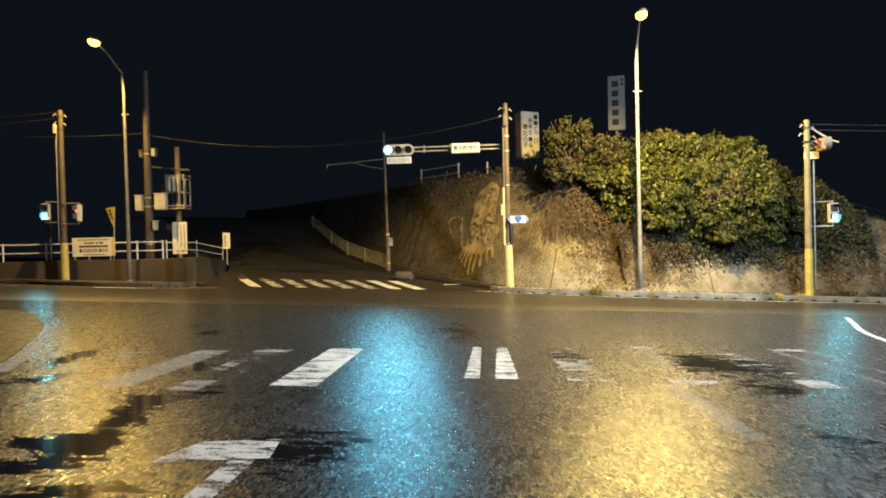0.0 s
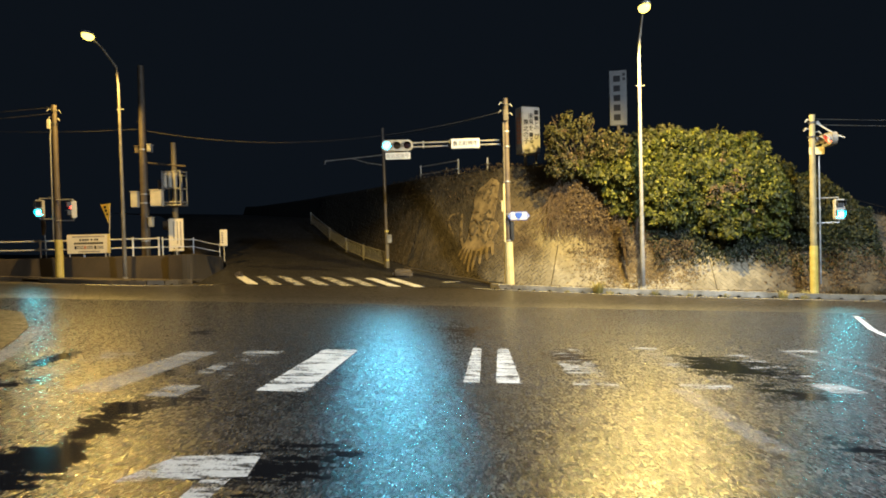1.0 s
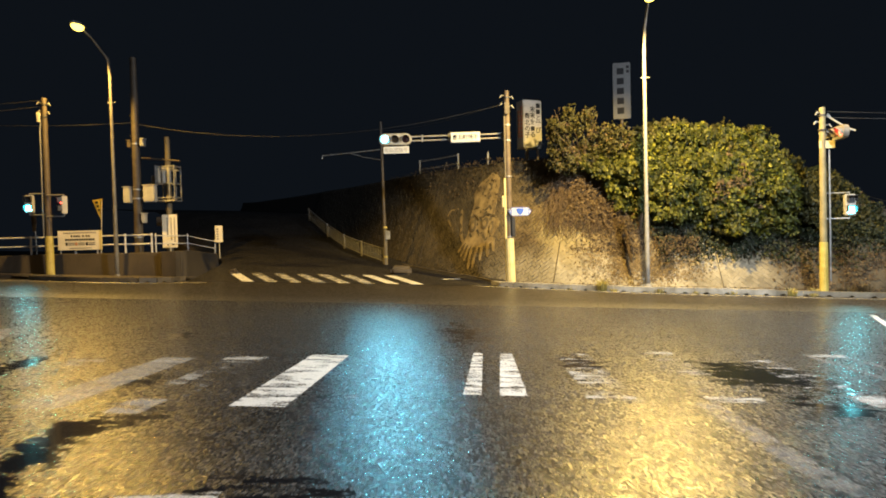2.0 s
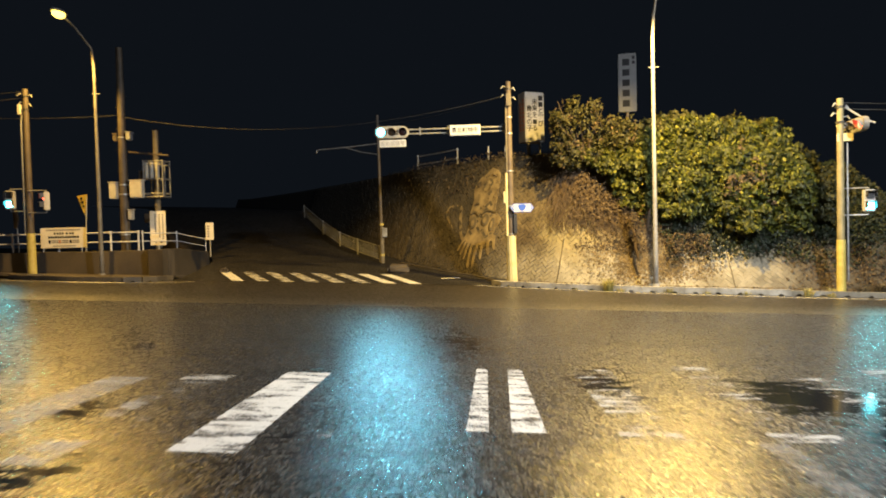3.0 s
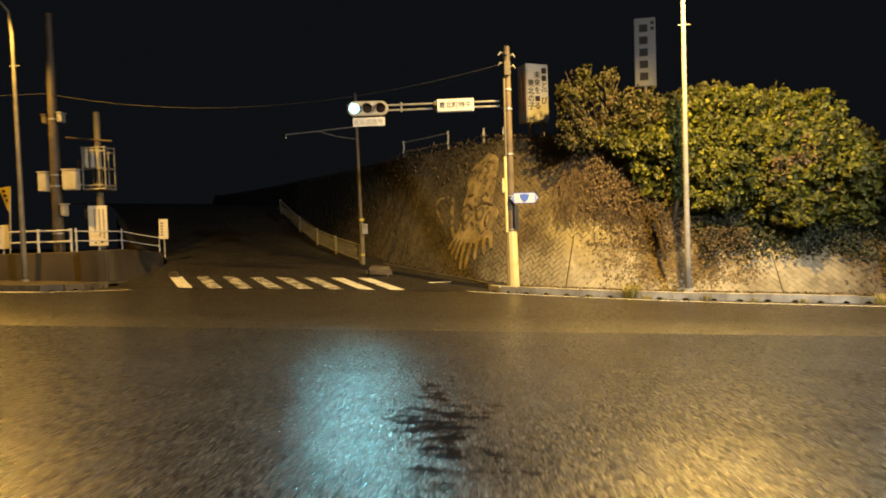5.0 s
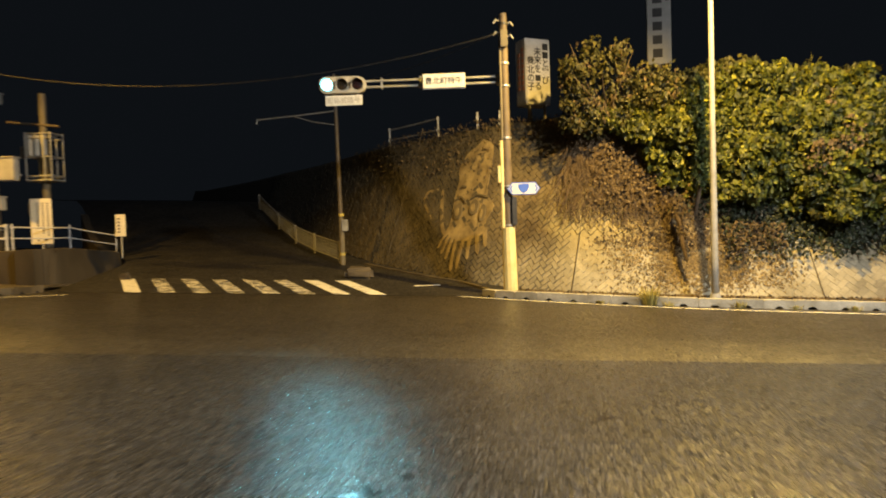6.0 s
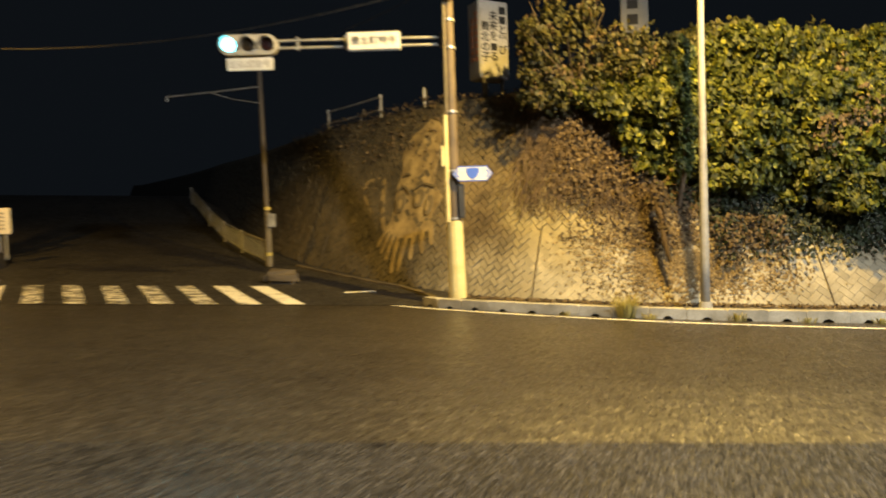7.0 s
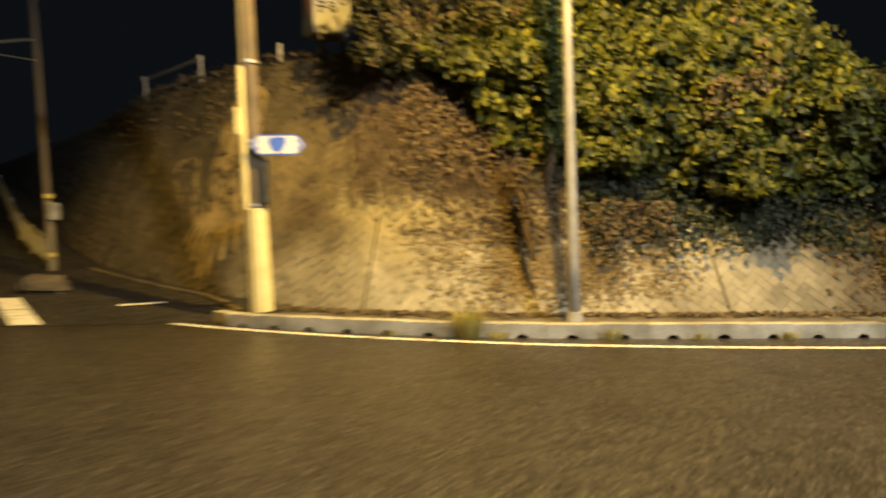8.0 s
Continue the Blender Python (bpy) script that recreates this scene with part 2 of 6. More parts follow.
def wall_blocks(name, tone):
    """Concrete blocks: soil-stained, with headlight glow and unlit darkness put into the colour."""
    m, nt, b = material(name)
    geo = nt.nodes.new("ShaderNodeNewGeometry").outputs["Position"]
    xyz = nt.nodes.new("ShaderNodeSeparateXYZ")
    link(nt, geo, xyz.inputs[0])
    wander = noise_node(nt, 0.5, 5, 0.6, geo)

    def shifted(value, amount):
        k = nt.nodes.new("ShaderNodeMath")
        k.operation = "MULTIPLY_ADD"
        k.inputs[1].default_value = amount
        link(nt, wander, k.inputs[0]), link(nt, value, k.inputs[2])
        return k.outputs[0]

    def span(value, low, high):
        k = nt.nodes.new("ShaderNodeMapRange")
        k.inputs["From Min"].default_value, k.inputs["From Max"].default_value = low, high
        link(nt, value, k.inputs["Value"])
        return k.outputs["Result"]

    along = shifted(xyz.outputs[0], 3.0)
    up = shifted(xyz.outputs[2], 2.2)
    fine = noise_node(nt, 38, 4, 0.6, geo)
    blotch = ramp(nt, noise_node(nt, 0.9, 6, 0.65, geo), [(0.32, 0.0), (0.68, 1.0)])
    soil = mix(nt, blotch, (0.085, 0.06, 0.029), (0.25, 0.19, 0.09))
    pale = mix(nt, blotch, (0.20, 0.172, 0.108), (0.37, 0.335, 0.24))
    dark_brown = mix(nt, blotch, (0.036, 0.029, 0.016), (0.125, 0.098, 0.052))
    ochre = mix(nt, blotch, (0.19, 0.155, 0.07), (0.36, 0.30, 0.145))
    ochre_patch = mix(nt, 1.0, mix(nt, 1.0, span(along, 4.3, 5.0), span(along, 7.4, 5.8), "MULTIPLY"), span(up, 3.5, 2.6), "MULTIPLY")
    col = mix(nt, ochre_patch, soil, ochre)
    # the pale foot and right stretch stand for headlight glow on the wall
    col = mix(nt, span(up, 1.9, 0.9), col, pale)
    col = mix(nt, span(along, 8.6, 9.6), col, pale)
    # darker brown at the crest, the far right and round the corner
    col = mix(nt, span(up, 3.3, 4.9), col, dark_brown)
    col = mix(nt, span(along, 11.6, 13.2), col, dark_brown)
    col = mix(nt, span(along, 3.6, 2.4), col, dark_brown)
    # night darkness painted in as near black up the side street
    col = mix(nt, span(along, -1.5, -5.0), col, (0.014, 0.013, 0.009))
    col = mix(nt, 1.0, col, (tone, tone, tone), "MULTIPLY")
    col = mix(nt, 0.5, col, ramp(nt, fine, [(0.3, 0.5), (0.75, 1.0)]), "MULTIPLY")
    r = nt.nodes.new("ShaderNodeObjectInfo").outputs["Random"]
    i = nt.nodes.new("ShaderNodeNewGeometry").outputs["Random Per Island"]
    a = nt.nodes.new("ShaderNodeMath")
    a.operation = "ADD"
    link(nt, r, a.inputs[0]), link(nt, i, a.inputs[1])
    f = nt.nodes.new("ShaderNodeMath")
    f.operation = "FRACT"
    link(nt, a.outputs[0], f.inputs[0])
    col = mix(nt, 1.0, col, ramp(nt, f.outputs[0], [(0.0, 0.7), (0.25, 0.9), (1.0, 1.0)]), "MULTIPLY")
    link(nt, col, b.inputs["Base Color"])
    b.inputs["Roughness"].default_value = 0.8
    bump(nt, b, fine, 0.5, 0.012)
    return m


WALL_BLOCK = wall_blocks("stained_and_lit_wall_block", 1.0)
WALL_BACK = wall_blocks("wall_joint_mortar", 0.58)  # joints: the block colours at 0.58
EARTH = surface("hill_earth", (0.03, 0.024, 0.015), (0.08, 0.062, 0.037), 14, 0.7, (0.8, 0.95), 0.8, 0.04)
MURAL = surface("faded_mural_paint", (0.14, 0.10, 0.045), (0.35, 0.262, 0.112), 30, 2.6, (0.55, 0.75), 0.4, 0.01)
MURAL_DARK = surface("dark_mural_paint", (0.085, 0.065, 0.034), (0.16, 0.123, 0.062), 40, 1.4, (0.6, 0.8), 0.4, 0.01)
STEEL = surface("galvanised_steel", (0.34, 0.34, 0.33), (0.52, 0.52, 0.50), 70, 5, (0.35, 0.5), 0.1, 0.002, metal=0.6)
STEEL_PAINT = surface("cream_painted_steel", (0.40, 0.38, 0.325), (0.50, 0.48, 0.415), 60, 4, (0.4, 0.55), 0.1, 0.002)
MAST_STEEL = surface("weathered_pale_mast", (0.26, 0.252, 0.228), (0.365, 0.355, 0.325), 60, 4, (0.45, 0.6), 0.1, 0.002)
STEEL_DULL = surface("weathered_mast_steel", (0.15, 0.135, 0.105), (0.25, 0.225, 0.18), 60, 4, (0.45, 0.6), 0.1, 0.002)
WHITE_STEEL = surface("white_painted_steel", (0.62, 0.61, 0.58), (0.78, 0.77, 0.74), 60, 4, (0.4, 0.55), 0.1, 0.002)
RUSTY = surface("brown_painted_pole", (0.058, 0.044, 0.029), (0.105, 0.082, 0.054), 50, 3, (0.5, 0.7), 0.2, 0.004)
YELLOW = surface("yellow_guard_sleeve", (0.42, 0.33, 0.06), (0.56, 0.46, 0.11), 50, 4, (0.4, 0.6), 0.2, 0.003)
CREAM_SLEEVE = surface("cream_yellow_sleeve", (0.62, 0.53, 0.24), (0.74, 0.65, 0.33), 50, 3, (0.4, 0.6), 0.2, 0.003)
DARK_METAL = surface("dark_metal", (0.02, 0.02, 0.02), (0.05, 0.05, 0.05), 50, 4, (0.4, 0.6), 0.15, 0.003)
SIGN_WHITE = surface("sign_white", (0.66, 0.66, 0.63), (0.78, 0.78, 0.75), 50, 2.5, (0.4, 0.55), 0.08, 0.002)
SIGN_DULL = surface("weathered_sign_board", (0.27, 0.26, 0.243), (0.38, 0.37, 0.35), 40, 2.0, (0.5, 0.65), 0.1, 0.002)
SIGN_CREAM = surface("cream_sign_board", (0.76, 0.70, 0.54), (0.84, 0.78, 0.62), 50, 2.5, (0.4, 0.55), 0.08, 0.002)
SIGN_BLUE = surface("sign_blue", (0.05, 0.12, 0.60), (0.07, 0.16, 0.68), 50, 2.5, (0.35, 0.5), 0.05, 0.002)
SIGN_YELLOW = surface("flag_yellow", (0.60, 0.43, 0.03), (0.74, 0.56, 0.06), 50, 2.5, (0.5, 0.65), 0.08, 0.002)
SIGN_GREY = surface("unlit_toned_sign_board", (0.048, 0.048, 0.046), (0.08, 0.08, 0.077), 40, 2.0, (0.5, 0.65), 0.1, 0.002)
INK = surface("sign_ink", (0.006, 0.006, 0.007), (0.014, 0.014, 0.015), 60, 3, (0.6, 0.8), 0.05, 0.001, spec=0.2)
INK_GREY = surface("faded_sign_ink", (0.16, 0.15, 0.13), (0.24, 0.22, 0.19), 60, 3, (0.45, 0.6), 0.05, 0.001)
INK_FAINT = surface("bleached_sign_ink", (0.36, 0.35, 0.33), (0.46, 0.45, 0.43), 60, 3, (0.45, 0.6), 0.05, 0.001)
INK_RED = surface("faded_red_ink", (0.40, 0.16, 0.08), (0.5, 0.22, 0.12), 60, 3, (0.45, 0.6), 0.05, 0.001)
CABLE = surface("cable_sheath", (0.02, 0.02, 0.02), (0.04, 0.04, 0.04), 60, 3, (0.4, 0.6), 0.05, 0.001)
BARK_DARK = surface("dark_dead_bark", (0.035, 0.021, 0.013), (0.085, 0.055, 0.032), 25, 3, (0.8, 0.95), 0.7, 0.02)
BARK = surface("bark", (0.05, 0.035, 0.02), (0.11, 0.08, 0.05), 25, 3, (0.8, 0.95), 0.7, 0.02)


def glow(name, colour, strength):
    m, nt, b = material(name)
    b.inputs["Base Color"].default_value = (*colour, 1)
    b.inputs["Emission Color"].default_value = (*colour, 1)
    b.inputs["Emission Strength"].default_value = strength
    b.inputs["Roughness"].default_value = 0.3
    return m


GREEN_LIT = glow("lit_green_lens", (0.15, 0.85, 1.0), 14.0)
GREEN_WALK = glow("lit_walk_lens", (0.12, 0.85, 0.90), 30.0)
RED_WALK = glow("lit_stop_lens", (1.0, 0.07, 0.03), 9.0)
LAMP_LIT = glow("lit_sodium_bowl", (1.0, 0.66, 0.08), 4.5)
WHITE_FILL_BOWL = glow("added_white_bowl", (1.0, 0.96, 0.90), 5.0)
LENS_RED = surface("unlit_red_lens", (0.022, 0.008, 0.008), (0.035, 0.012, 0.012), 60, 8, (0.25, 0.35), 0.1, 0.002)
LENS_AMBER = surface("unlit_amber_lens", (0.03, 0.02, 0.010), (0.045, 0.03, 0.014), 60, 8, (0.25, 0.35), 0.1, 0.002)


def leaf_material(name, stops, gloss=0.55, through_light=0.45):
    """Leaves, each of its own shade."""
    m, nt, b = material(name)
    i = nt.nodes.new("ShaderNodeNewGeometry").outputs["Random Per Island"]
    col = mix(nt, 0.5, ramp(nt, i, stops), ramp(nt, noise_node(nt, 1.1, 5), [(0.32, 0.25), (0.66, 1.15)]), "MULTIPLY")
    link(nt, col, b.inputs["Base Color"])
    b.inputs["Roughness"].default_value = gloss
    t = nt.nodes.new("ShaderNodeBsdfTranslucent")
    link(nt, col, t.inputs["Color"])
    s = nt.nodes.new("ShaderNodeMixShader")
    s.inputs[0].default_value = through_light
    link(nt, b.outputs[0], s.inputs[1]), link(nt, t.outputs[0], s.inputs[2])
    link(nt, s.outputs[0], nt.nodes["Material Output"].inputs["Surface"])
    return m


LEAF = leaf_material("broad_green_leaves", [(0.0, (0.028, 0.035, 0.005)), (0.45, (0.056, 0.068, 0.007)), (0.78, (0.114, 0.124, 0.011)), (1.0, (0.255, 0.25, 0.02))])
# darkness under and within the bushes, put into the leaf colour
LEAF_SHADOW = leaf_material("shadow_dark_leaves", [(0.0, (0.010, 0.016, 0.006)), (0.6, (0.020, 0.032, 0.010)), (1.0, (0.036, 0.045, 0.015))])
LEAF_DRY = leaf_material("autumn_shrub_leaves", [(0.0, (0.024, 0.027, 0.007)), (0.5, (0.053, 0.052, 0.011)), (1.0, (0.095, 0.08, 0.017))])
LITTER = leaf_material("dead_vine_leaves", [(0.0, (0.04, 0.027, 0.014)), (0.4, (0.07, 0.046, 0.021)), (0.8, (0.105, 0.071, 0.034)), (1.0, (0.17, 0.125, 0.066))], 0.85, 0.1)
LITTER_DARK = leaf_material("dark_dead_leaves", [(0.0, (0.032, 0.022, 0.011)), (0.6, (0.062, 0.043, 0.021)), (1.0, (0.10, 0.07, 0.034))], 0.9, 0.1)
# darker copy of the green leaves, for parts that the lamps reach less
LEAF_SHADED = leaf_material("shade_toned_leaves", [(0.0, (0.026, 0.031, 0.007)), (0.5, (0.056, 0.058, 0.012)), (1.0, (0.105, 0.095, 0.02))])
LEAF_STEM = leaf_material("shadow_column_leaves", [(0.0, (0.022, 0.038, 0.009)), (0.6, (0.045, 0.07, 0.014)), (1.0, (0.075, 0.10, 0.022))])
VINE_STEM = surface("dry_vine_runner", (0.07, 0.045, 0.022), (0.14, 0.095, 0.05), 40, 3, (0.8, 0.95), 0.3, 0.004)
GRASS = leaf_material("dry_grass", [(0.0, (0.022, 0.017, 0.008)), (0.6, (0.055, 0.042, 0.018)), (1.0, (0.10, 0.08, 0.036))], 0.7, 0.2)
GRASS_LIVE = leaf_material("kerb_weeds", [(0.0, (0.30, 0.28, 0.08)), (0.6, (0.48, 0.43, 0.16)), (1.0, (0.62, 0.56, 0.28))], 0.6, 0.5)
LITTER_PALE = leaf_material("pale_dead_leaves", [(0.0, (0.10, 0.07, 0.03)), (0.5, (0.16, 0.112, 0.048)), (1.0, (0.26, 0.195, 0.09))], 0.85, 0.1)


# ---- mesh helpers ----
def part(name, bm, mat, parent=None, label="", smooth=False):
    me = bpy.data.meshes.new(name)
    bm.normal_update()
    bm.to_mesh(me)
    bm.free()
    me.materials.append(mat)
    if smooth:
        for p in me.polygons:
            p.use_smooth = True
    ob = new(name, me)
    ob.parent = parent
    if label:
        ob["label"] = label
    return ob


def thing(name, x, y, z, label, category, group="", kind="", turn=0.0):
    e = new(name)
    e.empty_display_size = 0.2
    e.matrix_world = pose(x, y, z, 0, 0, turn)
    return tagged(e, label, category, group, kind)


def box(bm, x, y, z, sx, sy, sz, bevel=0.0, m=None):
    """A box about (x, y, z) of full sizes sx, sy, sz; m turns it about its centre."""
    r = bmesh.ops.create_cube(bm, size=1.0)
    vs = r["verts"]
    for v in vs:
        v.co = Vector((v.co.x * sx, v.co.y * sy, v.co.z * sz))
    if bevel:
        es = list({e for v in vs for e in v.link_edges})
        vs = list({v for f in bmesh.ops.bevel(bm, geom=es, offset=bevel, segments=2, affect="EDGES")["faces"] for v in f.verts} | {v for v in vs if v.is_valid})
    for v in vs:
        v.co = (m @ v.co if m else v.co) + Vector((x, y, z))
    return bm


def rod(bm, a, b, r0, r1=None, seg=12):
    """A tapered round bar from a to b, closed."""
    a, b = Vector(a), Vector(b)
    r1 = r0 if r1 is None else r1
    q = (b - a).to_track_quat("Z", "Y")
    rings = []
    for p, r in ((a, r0), (b, r1)):
        rings.append([bm.verts.new(p + q @ Vector((r * math.cos(2 * math.pi * i / seg), r * math.sin(2 * math.pi * i / seg), 0))) for i in range(seg)])
    for i in range(seg):
        j = (i + 1) % seg
        bm.faces.new((rings[0][i], rings[0][j], rings[1][j], rings[1][i]))
    bm.faces.new(rings[0][::-1]), bm.faces.new(rings[1])
    return bm


def tube(bm, pts, radii, seg=10):
    """A round bar through several points."""
    pts = [Vector(p) for p in pts]
    if not isinstance(radii, (list, tuple)):
        radii = [radii] * len(pts)
    rings = []
    for k, p in enumerate(pts):
        d = pts[min(k + 1, len(pts) - 1)] - pts[max(k - 1, 0)]
        q = d.to_track_quat("Z", "Y")
        if k:
            q = (rings_q @ Vector((0, 0, 1))).rotation_difference(d) @ rings_q
        rings_q = q
        rings.append([bm.verts.new(p + q @ Vector((radii[k] * math.cos(2 * math.pi * i / seg), radii[k] * math.sin(2 * math.pi * i / seg), 0))) for i in range(seg)])
    for a, b in zip(rings, rings[1:]):
        for i in range(seg):
            j = (i + 1) % seg
            bm.faces.new((a[i], a[j], b[j], b[i]))
    bm.faces.new(rings[0][::-1]), bm.faces.new(rings[-1])
    return bm


def lettering(body, size, m, mat, parent, name="lettering", bold=0.018):
    """Words of the built-in font as a thin mesh at the pose m under parent."""
    c = bpy.data.curves.new(name, "FONT")
    c.body, c.size, c.align_x, c.align_y, c.extrude, c.offset = body, size, "CENTER", "CENTER", 0.002, size * bold
    o = new(name + "_source", c)
    me = bpy.data.meshes.new_from_object(o.evaluated_get(bpy.context.evaluated_depsgraph_get()))
    bpy.data.objects.remove(o)
    me.materials.clear()
    me.materials.append(mat)
    ob = new(name, me)
    ob.parent, ob.matrix_basis = parent, m
    return ob


def bars(name, rows, mat, parent, y):
    """Writing that cannot be read: one bar for each (x, z, width, height), standing just proud of a board."""
    for x, z, w, h in rows:
        part(name, box(bmesh.new(), x, y, z, w, 0.006, h), mat, parent)


def smooth_line(pts, n):
    """Points along a rounded line through pts, n to each stretch."""
    pts = [Vector(p) for p in pts]
    ext = [2 * pts[0] - pts[1]] + pts + [2 * pts[-1] - pts[-2]]
    out = []
    for k in range(1, len(ext) - 2):
        p0, p1, p2, p3 = ext[k - 1:k + 3]
        for i in range(n):
            t = i / n
            out.append(0.5 * ((2 * p1) + (p2 - p0) * t + (2 * p0 - 5 * p1 + 4 * p2 - p3) * t * t + (3 * p1 - p0 - 3 * p2 + p3) * t ** 3))
    return out + [pts[-1]]


# ---- ground and roads ----
def sheet(name, mat, outline, dz, label, category, kind="structure"):
    """A level sheet on the falling plane, with a little thickness."""
    bm = bmesh.new()
    top = [bm.verts.new((x, y, ground_z(x, y) + dz)) for x, y in outline]
    bm.faces.new(top)
    r = bmesh.ops.extrude_face_region(bm, geom=bm.faces[:])
    for v in r["geom"]:
        if isinstance(v, bmesh.types.BMVert):
            v.co.z -= 0.05
    bmesh.ops.recalc_face_normals(bm, faces=bm.faces[:])
    return tagged(part(name, bm, mat), label, category, kind=kind)


sheet("ground", EARTH, [(-600, -500), (600, -500), (600, 700), (-600, 700)], -0.09, "dark earth around the crossing", "ground")
sheet("road", ASPHALT_NEAR, [(-40, -60), (40, -60), (40, 16.12), (-40, 16.12)], 0.0, "wet worn asphalt approach road with puddle films", "road")
sheet("road_main", ASPHALT_MAIN, [(-90, 16.12), (90, 16.12), (90, 28.2), (-90, 28.2)], 0.0, "damp brownish newer asphalt of the main road", "road")

sheet("pavement_apron", ASPHALT_SIDE, [(-4.0, 4.6), (-4.32, 5.8), (-4.85, 6.93), (-5.62, 8.4), (-6.42, 9.8), (-8.2, 12.2), (-11.5, 14.2), (-40, 15.5), (-40, 4.0)], 0.006, "dull dark asphalt apron outside the curved line", "pavement")


def strip(name, mat, pts, width, dz, parent, height=ground_z):
    """A painted line along pts, a few millimetres thick."""
    pts = [Vector((*p, 0)) for p in pts]
    bm = bmesh.new()
    rows = []
    for k, p in enumerate(pts):
        d = (pts[min(k + 1, len(pts) - 1)] - pts[max(k - 1, 0)]).normalized()
        n = Vector((-d.y, d.x, 0)) * width / 2
        rows.append([bm.verts.new((q.x, q.y, height(q.x, q.y) + dz)) for q in (p - n, p + n)])
    for a, b in zip(rows, rows[1:]):
        bm.faces.new((a[0], b[0], b[1], a[1]))
    return part(name, bm, mat, parent)


def quad(name, mat, corners, dz, parent, height=ground_z):
    bm = bmesh.new()
    bm.faces.new([bm.verts.new((x, y, height(x, y) + dz)) for x, y in corners])
    bmesh.ops.recalc_face_normals(bm, faces=bm.faces[:])
    if bm.faces[:][0].normal.z < 0:
        bmesh.ops.reverse_faces(bm, faces=bm.faces[:])
    return part(name, bm, mat, parent)


# ---- the side street, climbing behind the far crosswalk ----
STREET_LEFT = [(-10.9, 26.3), (-11.2, 28), (-11.5, 30), (-12.2, 33), (-15.6, 37), (-19.4, 43), (-25, 50), (-34, 60)]
STREET_RIGHT = [(2.2, 26.4), (1.7, 28.4), (0.0, 30.0), (-1.7, 32.0), (-3.4, 34.1), (-5.6, 37.6), (-8.9, 43.6), (-21, 61)]


def build_street():
    bm = bmesh.new()
    rows = []
    for a, b in zip(smooth_line([(*p, 0) for p in STREET_LEFT], 4), smooth_line([(*p, 0) for p in STREET_RIGHT], 4)):
        rows.append([bm.verts.new((q.x, q.y, street_z(q.x, q.y) + 0.006)) for q in (a.lerp(b, i / 8) for i in range(9))])
    for a, b in zip(rows, rows[1:]):
        for i in range(8):
            bm.faces.new((a[i], a[i + 1], b[i + 1], b[i]))
    return tagged(part("road_side_street", bm, ASPHALT_SIDE, smooth=True), "dark damp asphalt side street climbing away", "road", kind="structure")


build_street()

# ---- road paint ----
near_crossing = thing("crosswalk", 0, 0, 0, "worn white zebra crossing on wet asphalt", "crosswalk", kind="structure")
for cx, w, mat in ((-3.65, 0.4, PAINT_POOR), (-2.8, 0.36, PAINT_THIN), (-2.1, 0.42, PAINT_POOR), (-1.25, 0.42, PAINT), (1.5, 0.42, PAINT_POOR), (2.5, 0.42, PAINT_POOR), (3.55, 0.42, PAINT_POOR)):
    far, near = 8.34 + 0.26 * min(cx, 0) + 0.16 * max(cx, 0), 5.66 + 0.15 * cx
    quad("stripe", mat, [(cx - w / 2, near), (cx + w / 2, near), (cx + w / 2, far), (cx - w / 2, far)], 0.004, near_crossing)
for x0, x1, x2, x3 in ((0.27, 0.42, 0.52, 0.36), (0.57, 0.80, 0.86, 0.67)):  # a stripe worn through down its middle
    quad("stripe", PAINT_RAGGED, [(x0, 6.07), (x1, 6.07), (x2 - 0.05, 8.45), (x3, 8.43)], 0.004, near_crossing)
# what is left of the worn stripes: ends, edges and islands
for x0, x1, y0, y1, mat in ((1.3, 1.7, 6.65, 7.45, PAINT_DULL), (1.27, 1.68, 6.04, 6.18, PAINT_HALF), (2.38, 2.76, 8.66, 8.8, PAINT_HALF), (2.25, 2.72, 6.0, 6.2, PAINT_HALF),
                            (4.36, 4.83, 8.68, 8.86, PAINT_HALF), (4.33, 4.4, 6.2, 8.68, PAINT_FAINT), (4.77, 4.84, 6.5, 8.66, PAINT_FAINT), (3.5, 3.82, 5.95, 6.4, PAINT_LINE),
                            (-2.31, -1.88, 7.52, 7.78, PAINT_HALF), (-2.29, -2.13, 6.2, 6.85, PAINT_HALF), (-2.25, -1.98, 5.15, 5.62, PAINT_LINE), (-2.98, -2.63, 7.3, 7.45, PAINT_HALF),
                            (-3.8, -3.45, 7.2, 7.34, PAINT_HALF), (-0.67, -0.58, 5.84, 6.0, PAINT_HALF), (2.1, 2.28, 4.0, 5.95, PAINT_FAINT)):
    quad("stripe", mat, [(x0, y0), (x1, y0), (x1, y1), (x0, y1)], 0.007, near_crossing)

stop_line = thing("stop_line", 0, 0, 0, "white stop line with a lane line running back", "road marking", kind="structure")
quad("stripe", PAINT, [(-1.42, 3.2), (-0.79, 3.34), (-0.84, 3.74), (-1.30, 3.63)], 0.004, stop_line)
quad("stripe", PAINT_POOR, [(-2.9, 3.0), (-1.9, 3.12), (-1.9, 3.5), (-2.9, 3.4)], 0.004, stop_line)
quad("stripe", PAINT, [(-0.98, 0.4), (-0.86, 0.4), (-0.86, 3.3), (-1.0, 3.27)], 0.004, stop_line)

